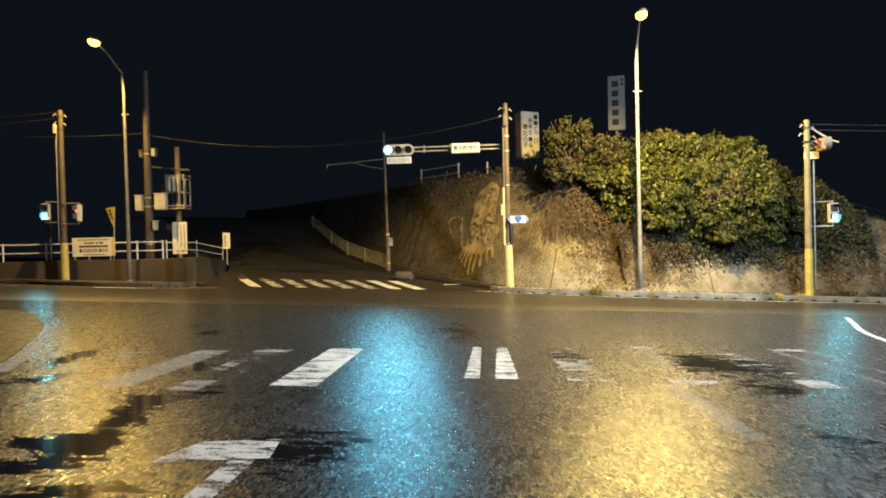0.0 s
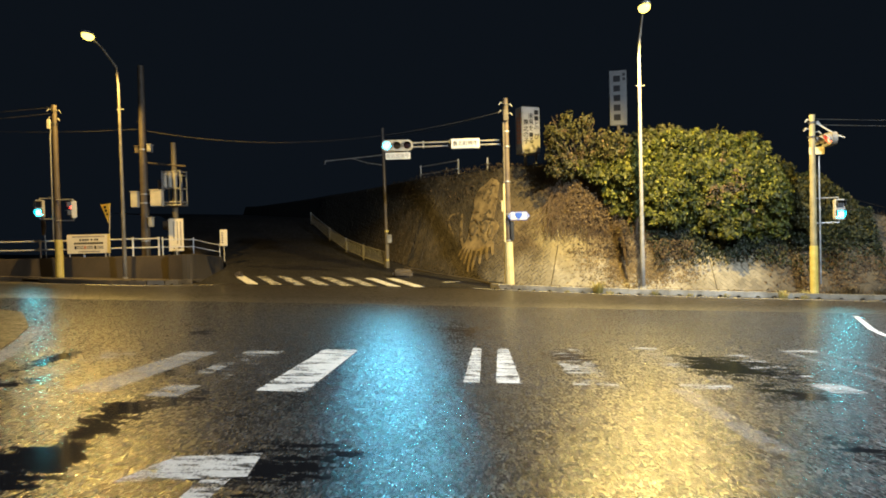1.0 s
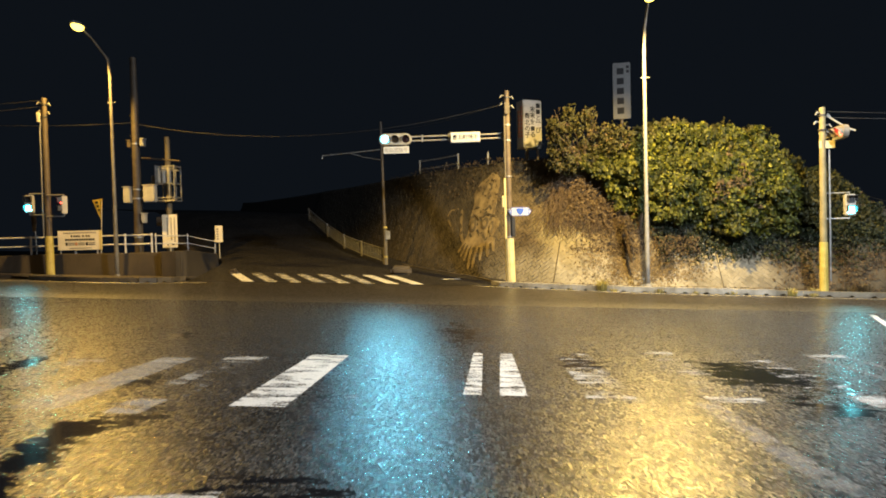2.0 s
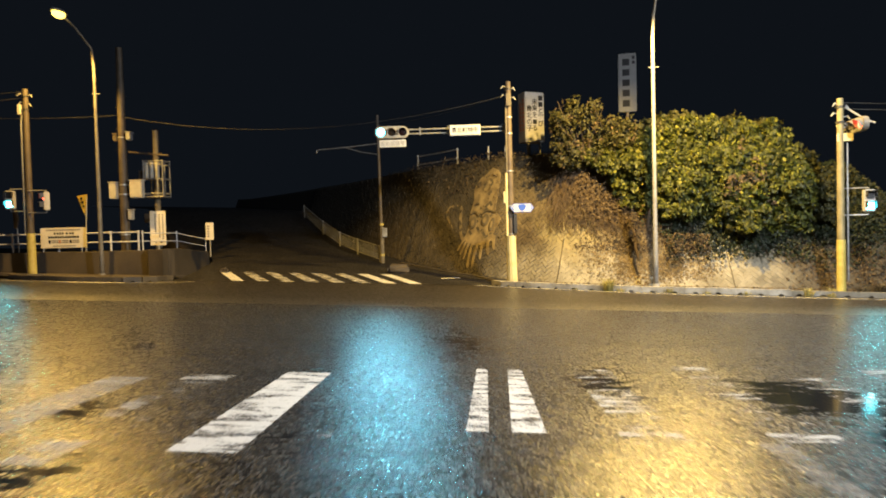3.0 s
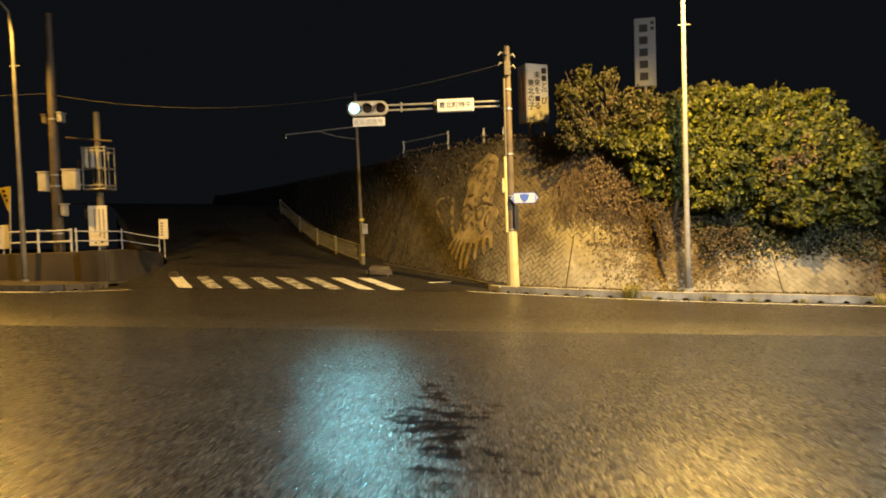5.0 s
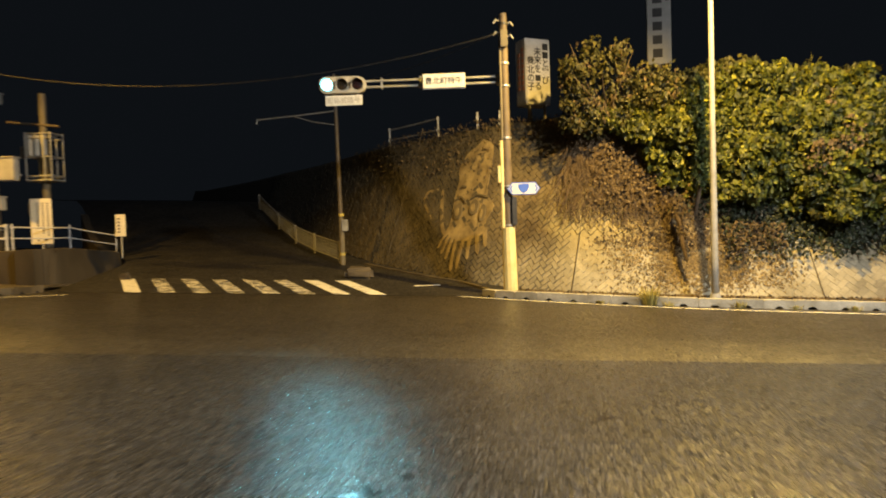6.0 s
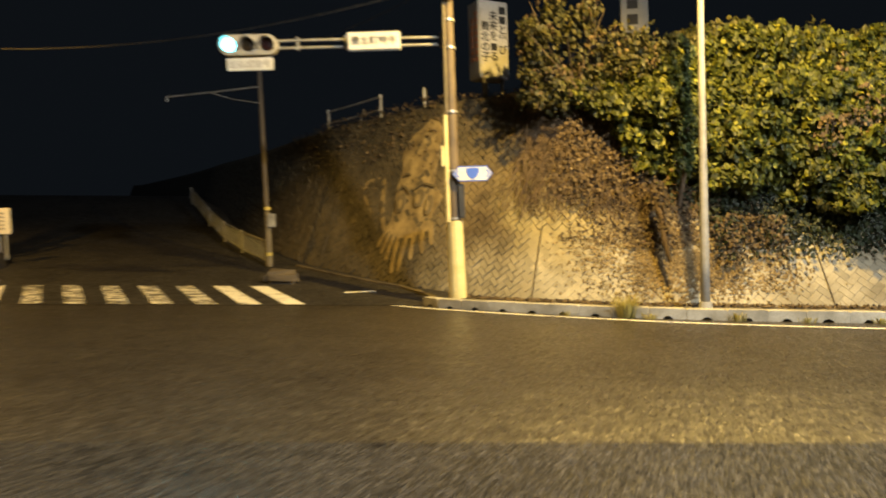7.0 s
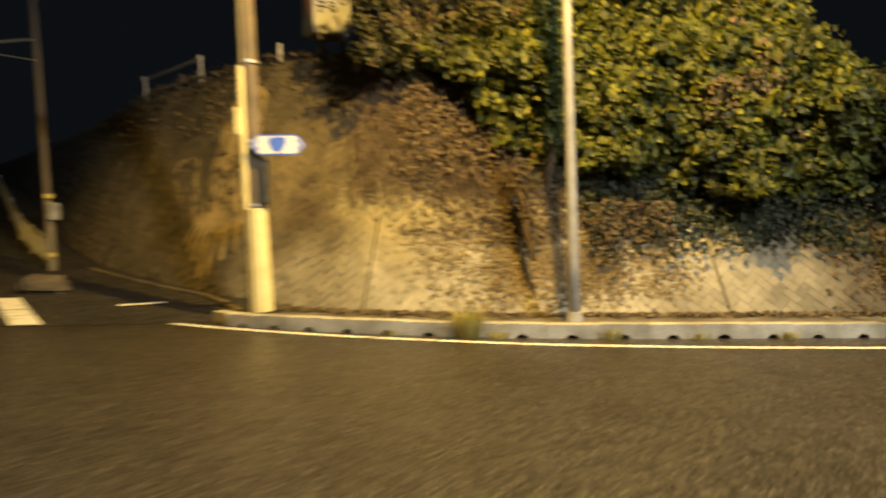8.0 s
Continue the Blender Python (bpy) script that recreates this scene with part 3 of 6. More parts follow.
lines = thing("edge_lines", 0, 0, 0, "thin white edge lines along the kerbs", "road marking", kind="structure")
RIGHT_LINE = [(-0.25, 27.1), (0.6, 26.25), (1.6, 25.45), (3.1, 24.45), (4.7, 23.62), (6.25, 23.0), (9.0, 22.35), (14, 21.7), (30, 20.8), (70, 19.5)]
strip("edge_line", PAINT_FAR, [(p.x, p.y) for p in smooth_line([(*p, 0) for p in RIGHT_LINE], 6)], 0.14, 0.005, lines)
LEFT_LINE = [(-80, 24.9), (-16.5, 24.05), (-14, 23.7), (-12.2, 23.6), (-11.0, 24.2), (-9.8, 25.4)]
strip("edge_line", PAINT_FAR, [(p.x, p.y) for p in smooth_line([(*p, 0) for p in LEFT_LINE], 5)], 0.14, 0.005, lines)
strip("edge_line", PAINT_FAR, [(-0.9, 28.0), (-0.15, 28.25)], 0.18, 0.03, lines, street_z)
strip("edge_line", PAINT_LINE, [(p.x, p.y) for p in smooth_line([(-4.2, 5.8, 0), (-4.73, 6.93, 0), (-5.5, 8.4, 0), (-6.3, 9.8, 0)], 5)], 0.18, 0.005, lines)
strip("edge_line", PAINT_EDGE, [(p.x, p.y) for p in smooth_line([(6.7, 9.9, 0), (7.3, 11.7, 0), (8.0, 13.2, 0), (8.95, 15.2, 0)], 5)], 0.11, 0.005, lines)

far_crossing = thing("crosswalk", 0, 0, 0, "yellowish-lit zebra crossing over the side street", "crosswalk", kind="structure")
for k in range(8):
    x = -2.01 - 0.97 * (7 - k)
    quad("stripe", PAINT_FAR if k > 5 or k == 0 else PAINT_FAR_WORN, [(x, 26.4), (x + 0.47, 26.4), (x - 1.0, 28.95), (x - 1.46, 28.95)], 0.022, far_crossing, street_z)


# ---- kerbs ----
def kerb_mesh(length, height, depth, hole, mat=CONCRETE):
    """A kerb block whose foot is pierced by a half-round drain hole."""
    bm = bmesh.new()
    b = 0.02
    out = [(-length / 2, 0), (-length / 2, height - b), (-length / 2 + b, height), (length / 2 - b, height), (length / 2, height - b), (length / 2, 0)]
    if hole:
        out += [(hole * math.cos(a), hole * 0.85 * math.sin(a)) for a in [math.pi * i / 8 for i in range(9)]]
    front = [bm.verts.new((x, -depth / 2, z)) for x, z in out]
    back = [bm.verts.new((x, depth / 2, z)) for x, z in out]
    bm.faces.new(front)
    bm.faces.new(back[::-1])
    for i in range(len(out)):
        j = (i + 1) % len(out)
        bm.faces.new((front[i], back[i], back[j], front[j]))
    bmesh.ops.triangulate(bm, faces=[f for f in bm.faces if len(f.verts) > 4])
    bmesh.ops.recalc_face_normals(bm, faces=bm.faces[:])
    me = bpy.data.meshes.new("kerb_block")
    bm.to_mesh(me)
    bm.free()
    me.materials.append(mat)
    return me


def kerb(name, pts, step, me, height, label, dz=0.0):
    """Kerb blocks end to end along pts."""
    e = thing(name, 0, 0, 0, label, "kerb", kind="structure")
    line = smooth_line([(*p, 0) for p in pts], 24)
    run, last = 0.0, line[0]
    marks = [line[0]]
    for p in line[1:]:
        run += (p - last).length
        last = p
        if run >= step:
            marks.append(p)
            run = 0.0
    for a, b in zip(marks, marks[1:]):
        c = (a + b) / 2
        ob = new("kerb_block", me)
        ob.parent = e
        za, zb = height(a.x, a.y), height(b.x, b.y)
        d = Vector((b.x - a.x, b.y - a.y, zb - za))
        ob.matrix_basis = Matrix.Translation((c.x, c.y, (za + zb) / 2 - 0.01 + dz + random.uniform(-0.006, 0.006))) @ d.to_track_quat("X", "Z").to_matrix().to_4x4() @ Matrix.Diagonal((d.length / step * 0.998, 1, 1, 1))
    return e


RIGHT_KERB = [(1.15, 26.5), (1.7, 25.75), (3.15, 24.93), (5.05, 24.05), (7.4, 23.52), (10.44, 23.1), (14, 22.7), (20, 22.1), (32, 21.4)]
kerb("kerb_far", [(10.3, 23.12)] + [p for p in RIGHT_KERB if p[0] > 13], 0.6, kerb_mesh(0.6, 0.18, 0.17, 0.08, KERB_DARKER), ground_z, "darker grey kerb with drain holes, half buried in soil and grass")
kerb("kerb_right", [p for p in RIGHT_KERB if p[0] < 10] + [(10.9, 23.05)], 0.6, kerb_mesh(0.6, 0.21, 0.2, 0.085), ground_z, "pale concrete kerb with half-round drain holes")
kerb("kerb_left", [(-45, 26.6), (-18, 25.9), (-16.4, 24.9), (-14, 24.25), (-12.2, 24.15), (-11.45, 24.6), (-11.15, 25.4), (-11.2, 26.6)], 0.6, kerb_mesh(0.6, 0.19, 0.18, 0.07, KERB_STAINED), ground_z, "low brown-stained concrete kerb with drain holes below the wall")
kerb("kerb_corner", [(1.3, 27.4), (0.6, 28.7), (-0.6, 29.9), (-2.2, 31.6), (-3.3, 32.9)], 0.8, kerb_mesh(0.8, 0.07, 0.14, 0, KERB_STAINED), street_z, "low stained concrete gutter kerb at the wall's foot")

sheet("pavement", KERB_STAINED, [(-45, 26.6), (-18, 25.9), (-16.4, 24.95), (-14, 24.3), (-12.2, 24.2), (-11.5, 24.65), (-11.2, 25.4), (-11.25, 26.6), (-11.5, 28.4), (-45, 28.4)], 0.13, "dark stained strip of pavement below the terrace wall", "pavement")

# ---- the hillside and its battered block wall ----
WALL_FOOT = [(34, 23.0), (22, 24.0), (16, 24.5), (12.5, 24.9), (9.6, 25.25), (6.7, 25.7), (4.7, 26.2), (3.2, 26.95), (1.8, 28.2), (0.1, 29.75), (-1.6, 31.7), (-3.3, 33.8), (-5.5, 37.4), (-8.8, 43.4), (-13, 50), (-20.8, 60)]
FOOT = smooth_line([(*p, 0) for p in WALL_FOOT], 14)
RUN = [0.0]
for a, b in zip(FOOT, FOOT[1:]):
    RUN.append(RUN[-1] + (b - a).length)
SLOPE_LENGTH = 1.141  # metres of slope to a metre of height


def wall_top(x, y):
    """How high the block wall stands above its foot: its crest runs nearly level."""
    foot = street_z(x, y) + 0.06
    crest = 4.5 if x < 7 else max(1.2, 4.5 - 0.3 * (x - 7))
    return max(crest - foot, 2.4 if y < 40 else max(0.7, 2.4 - 0.25 * (y - 40)))


def batter(x):
    """Metres back to a metre up: steeper round the corner."""
    return 0.38 + 0.14 * min(1.0, max(0.0, (x - 0.5) / 5.0))


def foot_at(s):
    s = min(max(s, 0.0), RUN[-1] - 1e-4)
    k = int(np.searchsorted(RUN, s, side="right")) - 1
    t = (s - RUN[k]) / (RUN[k + 1] - RUN[k])
    p = FOOT[k].lerp(FOOT[k + 1], t)
    d0 = (FOOT[min(k + 1, len(FOOT) - 1)] - FOOT[max(k - 1, 0)]).normalized()
    d1 = (FOOT[min(k + 2, len(FOOT) - 1)] - FOOT[k]).normalized()
    d = d0.lerp(d1, t).normalized()
    return p, Vector((d.y, -d.x, 0))


def foot_z(p):
    return min(street_z(p.x, p.y), 60) + 0.06


def wall_point(s, h, out=0.0):
    """The place on the wall s metres along its foot and h metres up; out: metres proud of it."""
    p, n = foot_at(s)
    face = Vector((-n.x, -n.y, 0.55)).normalized()
    q = p + n * batter(p.x) * h
    q.z = foot_z(p) + h
    return q + face * out


def build_wall():
    bm = bmesh.new()
    rows = []
    s = 0.0
    while s < RUN[-1]:
        p, n = foot_at(s)
        top = wall_top(p.x, p.y)
        rows.append([bm.verts.new(wall_point(s, -0.4 + (top + 0.4) * i / 10)) for i in range(11)] + [bm.verts.new(wall_point(s, top, -0.5) + Vector((0, 0, 0.1)))])
        s += 0.4
    for a, b in zip(rows, rows[1:]):
        for i in range(11):
            bm.faces.new((a[i], b[i], b[i + 1], a[i + 1]))
    bmesh.ops.recalc_face_normals(bm, faces=bm.faces[:])
    return tagged(part("wall_hillside", bm, WALL_BACK, smooth=True), "battered herringbone block retaining wall, stained and overgrown", "wall", kind="structure")


hill_wall = build_wall()


def build_hilltop():
    """The earth bank above the wall, rising a little and going on to the back."""
    bm = bmesh.new()
    rows = []
    s = 0.0
    while s < RUN[-1]:
        p, n = foot_at(s)
        c = wall_point(s, wall_top(p.x, p.y))
        far = Vector((30, 70, c.z + 2.0))
        row = [c + Vector((0, 0, -0.06))]
        for i, f in enumerate((0.012, 0.03, 0.06, 0.12, 0.3, 1.0)):
            q = c.lerp(far, f)
            q.z = c.z + (0.0, 0.04, 0.08, 0.12, 0.2, 0.5)[i] + 0.08 * noise.noise(q * 0.6)
            row.append(q)
        rows.append([bm.verts.new(q) for q in row])
        s += 0.7
    for a, b in zip(rows, rows[1:]):
        for i in range(len(a) - 1):
            bm.faces.new((a[i], b[i], b[i + 1], a[i + 1]))
    bmesh.ops.recalc_face_normals(bm, faces=bm.faces[:])
    return tagged(part("ground_hilltop", bm, EARTH, smooth=True), "dark grassy earth above the wall", "ground", kind="structure")


build_hilltop()


def build_verge():
    """The narrow strip between the kerb and the foot of the wall."""
    bm = bmesh.new()
    line = smooth_line([(*p, 0) for p in RIGHT_KERB], 8)
    rows = []
    for p in line:
        best = min(range(len(FOOT)), key=lambda k: (FOOT[k] - p).length)
        q = FOOT[best]
        rows.append([bm.verts.new((r.x, r.y, ground_z(r.x, r.y) + dz)) for r, dz in ((p, 0.10), (p.lerp(q, 0.4), 0.11), (p.lerp(q, 0.7), 0.06), (p.lerp(q, 1.08), 0.10))])
    for a, b in zip(rows, rows[1:]):
        for i in range(3):
            bm.faces.new((a[i], b[i], b[i + 1], a[i + 1]))
    bmesh.ops.recalc_face_normals(bm, faces=bm.faces[:])
    return tagged(part("verge", bm, CONCRETE_DARK, smooth=True), "dirty concrete strip with leaf litter behind the kerb", "verge", kind="structure")


build_verge()


# ---- the terrace wall across the side street ----
TERRACE = [(-60, 27.6), (-30, 27.6), (-13.2, 27.6), (-12.4, 27.75), (-11.9, 28.4), (-11.85, 29.6), (-11.95, 31), (-12.25, 33), (-15.2, 37), (-19.2, 43)]


def build_terrace():
    line = smooth_line([(*p, 0) for p in TERRACE], 6)
    bm = bmesh.new()
    rows = []
    for k, p in enumerate(line):
        d = (line[min(k + 1, len(line) - 1)] - line[max(k - 1, 0)]).normalized()
        n = Vector((-d.y, d.x, 0))
        low = ground_z(p.x, min(p.y, 27)) - 0.3
        top = max(0.88 + 0.02 * math.sin(p.x) - 0.07 * max(0.0, p.y - 29), street_z(p.x, p.y) + 0.1)
        rows.append([bm.verts.new(q) for q in ((p.x, p.y, low), (p.x + n.x * 0.12, p.y + n.y * 0.12, top - 0.02), (p.x + n.x * 0.15, p.y + n.y * 0.15, top), (p.x + n.x * 0.45, p.y + n.y * 0.45, top), (p.x + n.x * 0.45, p.y + n.y * 0.45, low))])
    for a, b in zip(rows, rows[1:]):
        for i in range(4):
            bm.faces.new((a[i], b[i], b[i + 1], a[i + 1]))
    bmesh.ops.recalc_face_normals(bm, faces=bm.faces[:])
    tagged(part("wall_terrace", bm, TERRACE_STAINED), "low stained concrete retaining wall with dark streaks", "wall", kind="structure")
    bm = bmesh.new()
    outline = [(p.x - 0.3 if p.y > 28 else p.x, p.y + 0.4) for p in line] + [(-60, 43)]
    bm.faces.new([bm.verts.new((x, y, 0.80 - 0.07 * max(0.0, min(y, 33) - 29))) for x, y in outline])
    bmesh.ops.triangulate(bm, faces=bm.faces[:])
    tagged(part("ground_terrace", bm, EARTH), "dark earth behind the terrace wall", "ground", kind="structure")


build_terrace()


# ---- poles and lamps ----
def pole_top(parent, z, r):
    """Band, insulators and a cap at the head of a pole."""
    for a, h, y in ((-1, 0.0, -0.06), (1, -0.06, 0.02), (-1, -0.3, 0.03), (1, -0.42, -0.05)):
        bm = bmesh.new()
        rod(bm, (0, 0, z - 0.15 + h), (a * (r + 0.07), y, z - 0.13 + h), 0.016, seg=6)
        tip = Vector((a * (r + 0.15), y - 0.02, z - 0.22 + h))
        rod(bm, (a * (r + 0.06), y, z - 0.11 + h), tip, 0.032, 0.02, 8)
        part("insulator", bm, MAST_STEEL, parent, "pale insulator on a short arm")
    for h in (0.25, 0.75):
        part("band", rod(bmesh.new(), (0, 0, z - h), (0, 0, z - h + 0.05), r + 0.015, seg=16), DARK_METAL, parent)


def step_bolts(parent, z0, z1, r):
    k = 0
    z = z0
    while z < z1:
        a = (1 if k % 2 else -1)
        part("step_bolt", rod(bmesh.new(), (a * r * 0.8, 0, z), (a * (r + 0.1), 0, z), 0.008, seg=6), RUSTY, parent)
        z += 0.45
        k += 1


def concrete_pole(name, x, y, z, top, r0, r1, label, mat=POLE_CONCRETE):
    e = thing(name, x, y, z, label, "utility pole")
    part("shaft", rod(bmesh.new(), (0, 0, -0.2), (0, 0, top), r0, r1, 20), mat, e, smooth=False)
    return e


corner_pole = concrete_pole("utility_pole", 1.83, 26.5, -0.60, 7.45, 0.145, 0.105, "tall brown-stained concrete utility pole with pale conduit and cream base sleeve", POLE_BROWN)
part("sleeve", rod(bmesh.new(), (0.02, -0.01, 0), (0.0, 0, 1.72), 0.195, 0.178, 12), CREAM_SLEEVE, corner_pole, "cream-yellow base sleeve")
part("conduit", tube(bmesh.new(), [(-0.14, -0.1, 1.7), (-0.14, -0.1, 3.4), (-0.14, -0.09, 4.05)], 0.05, 8), CREAM_SLEEVE, corner_pole, "cream conduit pipe")
# pale strip carried on up the pole, standing for its lit left side
part("conduit", tube(bmesh.new(), [(-0.11, -0.09, 4.05), (-0.105, -0.09, 6.0), (-0.10, -0.07, 6.9)], 0.035, 8), POLE_CONCRETE, corner_pole)
part("control_box", box(bmesh.new(), 0.16, -0.1, 2.15, 0.14, 0.18, 0.75, 0.02), DARK_METAL, corner_pole, "dark grey control box")
part("fuse_box", box(bmesh.new(), -0.22, -0.1, 3.15, 0.08, 0.12, 0.46, 0.02), CREAM_SLEEVE, corner_pole)
part("terminal_box", box(bmesh.new(), 0.0, -0.17, 6.75, 0.2, 0.12, 0.45, 0.02), POLE_CONCRETE, corner_pole)
for z in (1.75, 2.8, 4.1, 5.5, 6.1):
    part("band", rod(bmesh.new(), (0, 0, z), (0, 0, z + 0.05), 0.175 - z * 0.006, seg=16), STEEL, corner_pole)
pole_top(corner_pole, 7.4, 0.12)

left_pole = concrete_pole("utility_pole", -16.98, 26.95, -0.05, 7.35, 0.135, 0.1, "brownish concrete pole with yellow base sleeve beside the terrace wall", RUSTY)
part("sleeve", rod(bmesh.new(), (0, 0, 0), (0, 0, 1.7), 0.165, 0.155, 16), YELLOW, left_pole, "bright yellow base sleeve")
part("conduit", tube(bmesh.new(), [(-0.2, -0.02, 1.7), (-0.2, -0.02, 6.0), (-0.16, -0.02, 6.35)], 0.03, 8), STEEL, left_pole)
part("terminal_box", box(bmesh.new(), -0.2, -0.08, 6.55, 0.12, 0.12, 0.4, 0.015), STEEL_PAINT, left_pole)
pole_top(left_pole, 7.3, 0.125)

right_pole = concrete_pole("utility_pole", 12.42, 23.8, -1.0, 6.35, 0.122, 0.095, "yellowish concrete pole with yellow base sleeve at the kerb", POLE_OCHRE)
part("sleeve", rod(bmesh.new(), (0, 0, 0), (0, 0, 1.75), 0.136, 0.132, 16), YELLOW, right_pole, "bright yellow base sleeve")
part("conduit", tube(bmesh.new(), [(0.21, -0.04, 0.4), (0.2, -0.04, 4.9)], 0.028, 8), STEEL, right_pole)
pole_top(right_pole, 6.3, 0.13)
part("stay_arm", tube(bmesh.new(), [(0.05, -0.05, 6.1), (0.75, -0.15, 5.6), (1.0, -0.2, 5.5)], 0.03, 8), STEEL_PAINT, right_pole)

dark_pole = concrete_pole("utility_pole", -14.32, 29.1, 0.80, 8.6, 0.19, 0.13, "tall brown utility pole carrying pale meter boxes", RUSTY)
for x, z, w, h, mat in ((-0.38, 2.58, 0.3, 0.68, STEEL_PAINT), (0.62, 2.62, 0.52, 0.72, STEEL_PAINT), (0.32, 1.55, 0.16, 0.4, STEEL_PAINT), (0.36, 4.85, 0.18, 0.32, STEEL), (-0.2, 4.8, 0.16, 0.3, RUSTY)):
    b = part("meter_box", box(bmesh.new(), x, -0.1, z, w, 0.3, h, 0.03), mat, dark_pole, "pale metal meter box")
    part("lid", box(bmesh.new(), x, -0.1, z + h / 2 + 0.02, w + 0.05, 0.35, 0.04, 0.008), mat, b)
for z in (0.7, 2.4, 2.8, 4.8):
    part("band", rod(bmesh.new(), (0, 0, z), (0, 0, z + 0.06), 0.2 - z * 0.006, seg=16), STEEL, dark_pole)
step_bolts(dark_pole, 3.4, 8.2, 0.15)
part("cross_bar", box(bmesh.new(), 0.3, 0, 2.45, 1.3, 0.06, 0.06), STEEL, dark_pole)


def street_lamp(name, x, y, z, foot_r, bend, head, head_turn, label, mat, bulb=LAMP_LIT):
    """A tapered mast with a swept arm and a bowl lantern; bend and head are world places."""
    e = thing(name, x, y, z, label, "street lamp", "street lamps")
    o = Vector((x, y, z))
    b, h = Vector(bend) - o, Vector(head) - o
    pts = [(0, 0, -0.2), (0, 0, 1.0), (0, 0, b.z * 0.5), (b.x * 0.15, b.y * 0.15, b.z - 0.7), tuple(b), tuple(b.lerp(h, 0.55) + Vector((0, 0, 0.12))), tuple(h + Vector((0, 0, 0.02)))]
    part("mast", tube(bmesh.new(), pts, [foot_r, foot_r * 0.95, foot_r * 0.75, foot_r * 0.6, foot_r * 0.52, 0.035, 0.03], 12), mat, e, smooth=True)
    part("base_collar", rod(bmesh.new(), (0, 0, 0), (0, 0, 0.14), foot_r + 0.05, foot_r + 0.02, 12), mat, e)
    part("band", rod(bmesh.new(), (0, 0, b.z - 1.75), (0, 0, b.z - 1.70), foot_r * 0.75, seg=12), STEEL, e)
    part("peg", rod(bmesh.new(), (-0.14, 0, b.z - 1.72), (0.2, 0, b.z - 1.72), 0.015, seg=6), STEEL, e)
    m = Matrix.Translation(h) @ pose(0, 0, 0, 0, 0, head_turn)
    bm = bmesh.new()
    bmesh.ops.create_uvsphere(bm, u_segments=18, v_segments=10, radius=1.0)
    for v in bm.verts:
        v.co = Vector((v.co.x * 0.40, v.co.y * 0.20, v.co.z * 0.14 if v.co.z > 0 else v.co.z * 0.02))
    bm.transform(m)
    lantern = part("lantern", bm, STEEL, e, "grey lantern housing", True)
    bm = bmesh.new()
    bmesh.ops.create_uvsphere(bm, u_segments=18, v_segments=10, radius=1.0)
    for v in bm.verts:
        v.co = Vector((v.co.x * 0.29 - 0.02, v.co.y * 0.19, v.co.z * 0.16 - 0.05))
    bm.transform(m)
    bowl = part("bowl", bm, bulb, lantern, "glowing warm lamp bowl" if bulb == LAMP_LIT else "glowing white bowl of an added lamp", True)
    bowl.visible_shadow = False
    return e


street_lamp("street_lamp", 6.68, 24.72, -0.78, 0.09, (6.68, 24.55, 8.5), LAMP_RIGHT, 90, "tall pale steel street lamp lit warm yellow behind the kerb", MAST_STEEL)
street_lamp("street_lamp", -14.2, 27.0, -0.12, 0.088, (-14.2, 26.85, 8.75), LAMP_LEFT, 88, "tall steel street lamp lit warm yellow before the terrace wall", STEEL_DULL)


# masts out of view, added to carry the white fill lights
for (x, y, z), fx, fy in ((WHITE_FILL_NEAR, 13.4, 7.0), (WHITE_FILL_FAR, 12.6, 15.4)):
    street_lamp("street_lamp", fx, fy, ground_z(fx, fy), 0.115, (fx, fy, z - 0.4), (x, y, z + 0.16), 0, "unseen added lamp mast with white bowl beside the approach road", MAST_STEEL, WHITE_FILL_BOWL)


# ---- signals ----
def ring_hood(bm, x, z, r, length, seg=18, start=-0.15, stop=1.15):
    """A tunnel visor round a lens, open below."""
    rows = []
    for i in range(seg + 1):
        a = math.pi * (start + (stop - start) * i / seg)
        c, s = math.cos(a), math.sin(a)
        cut = length * (0.55 + 0.45 * max(0.0, s))
        rows.append([bm.verts.new(p) for p in ((x + r * c, 0, z + r * s), (x + r * c, -cut, z + r * s - 0.03), (x + (r - 0.012) * c, -cut, z + (r - 0.012) * s - 0.03), (x + (r - 0.012) * c, 0, z + (r - 0.012) * s))])
    for a, b in zip(rows, rows[1:]):
        for i in range(3):
            bm.faces.new((a[i], b[i], b[i + 1], a[i + 1]))
    return bm


def lens(bm, x, y, z, r):
    """A domed round lens facing -y."""
    bmesh.ops.create_uvsphere(bm, u_segments=20, v_segments=8, radius=r, matrix=Matrix.Translation((x, y, z)) @ Matrix.Diagonal((1, 0.25, 1, 1)))
    return bm


def capsule(bm, w, h, y0, y1, seg=10):
    """A flat body with round ends, in the x-z plane, from y0 to y1."""
    r = h / 2
    out = [(w / 2 - r + r * math.cos(a), r * math.sin(a)) for a in [math.pi * (i / seg - 0.5) for i in range(seg + 1)]]
    out += [(-w / 2 + r + r * math.cos(a), r * math.sin(a)) for a in [math.pi * (i / seg + 0.5) for i in range(seg + 1)]]
    f = [bm.verts.new((x, y0, z)) for x, z in out]
    g = [bm.verts.new((x, y1, z)) for x, z in out]
    bm.faces.new(f), bm.faces.new(g[::-1])
    for i in range(len(out)):
        j = (i + 1) % len(out)
        bm.faces.new((f[j], f[i], g[i], g[j]))
    bmesh.ops.recalc_face_normals(bm, faces=bm.faces[:])
    return bm


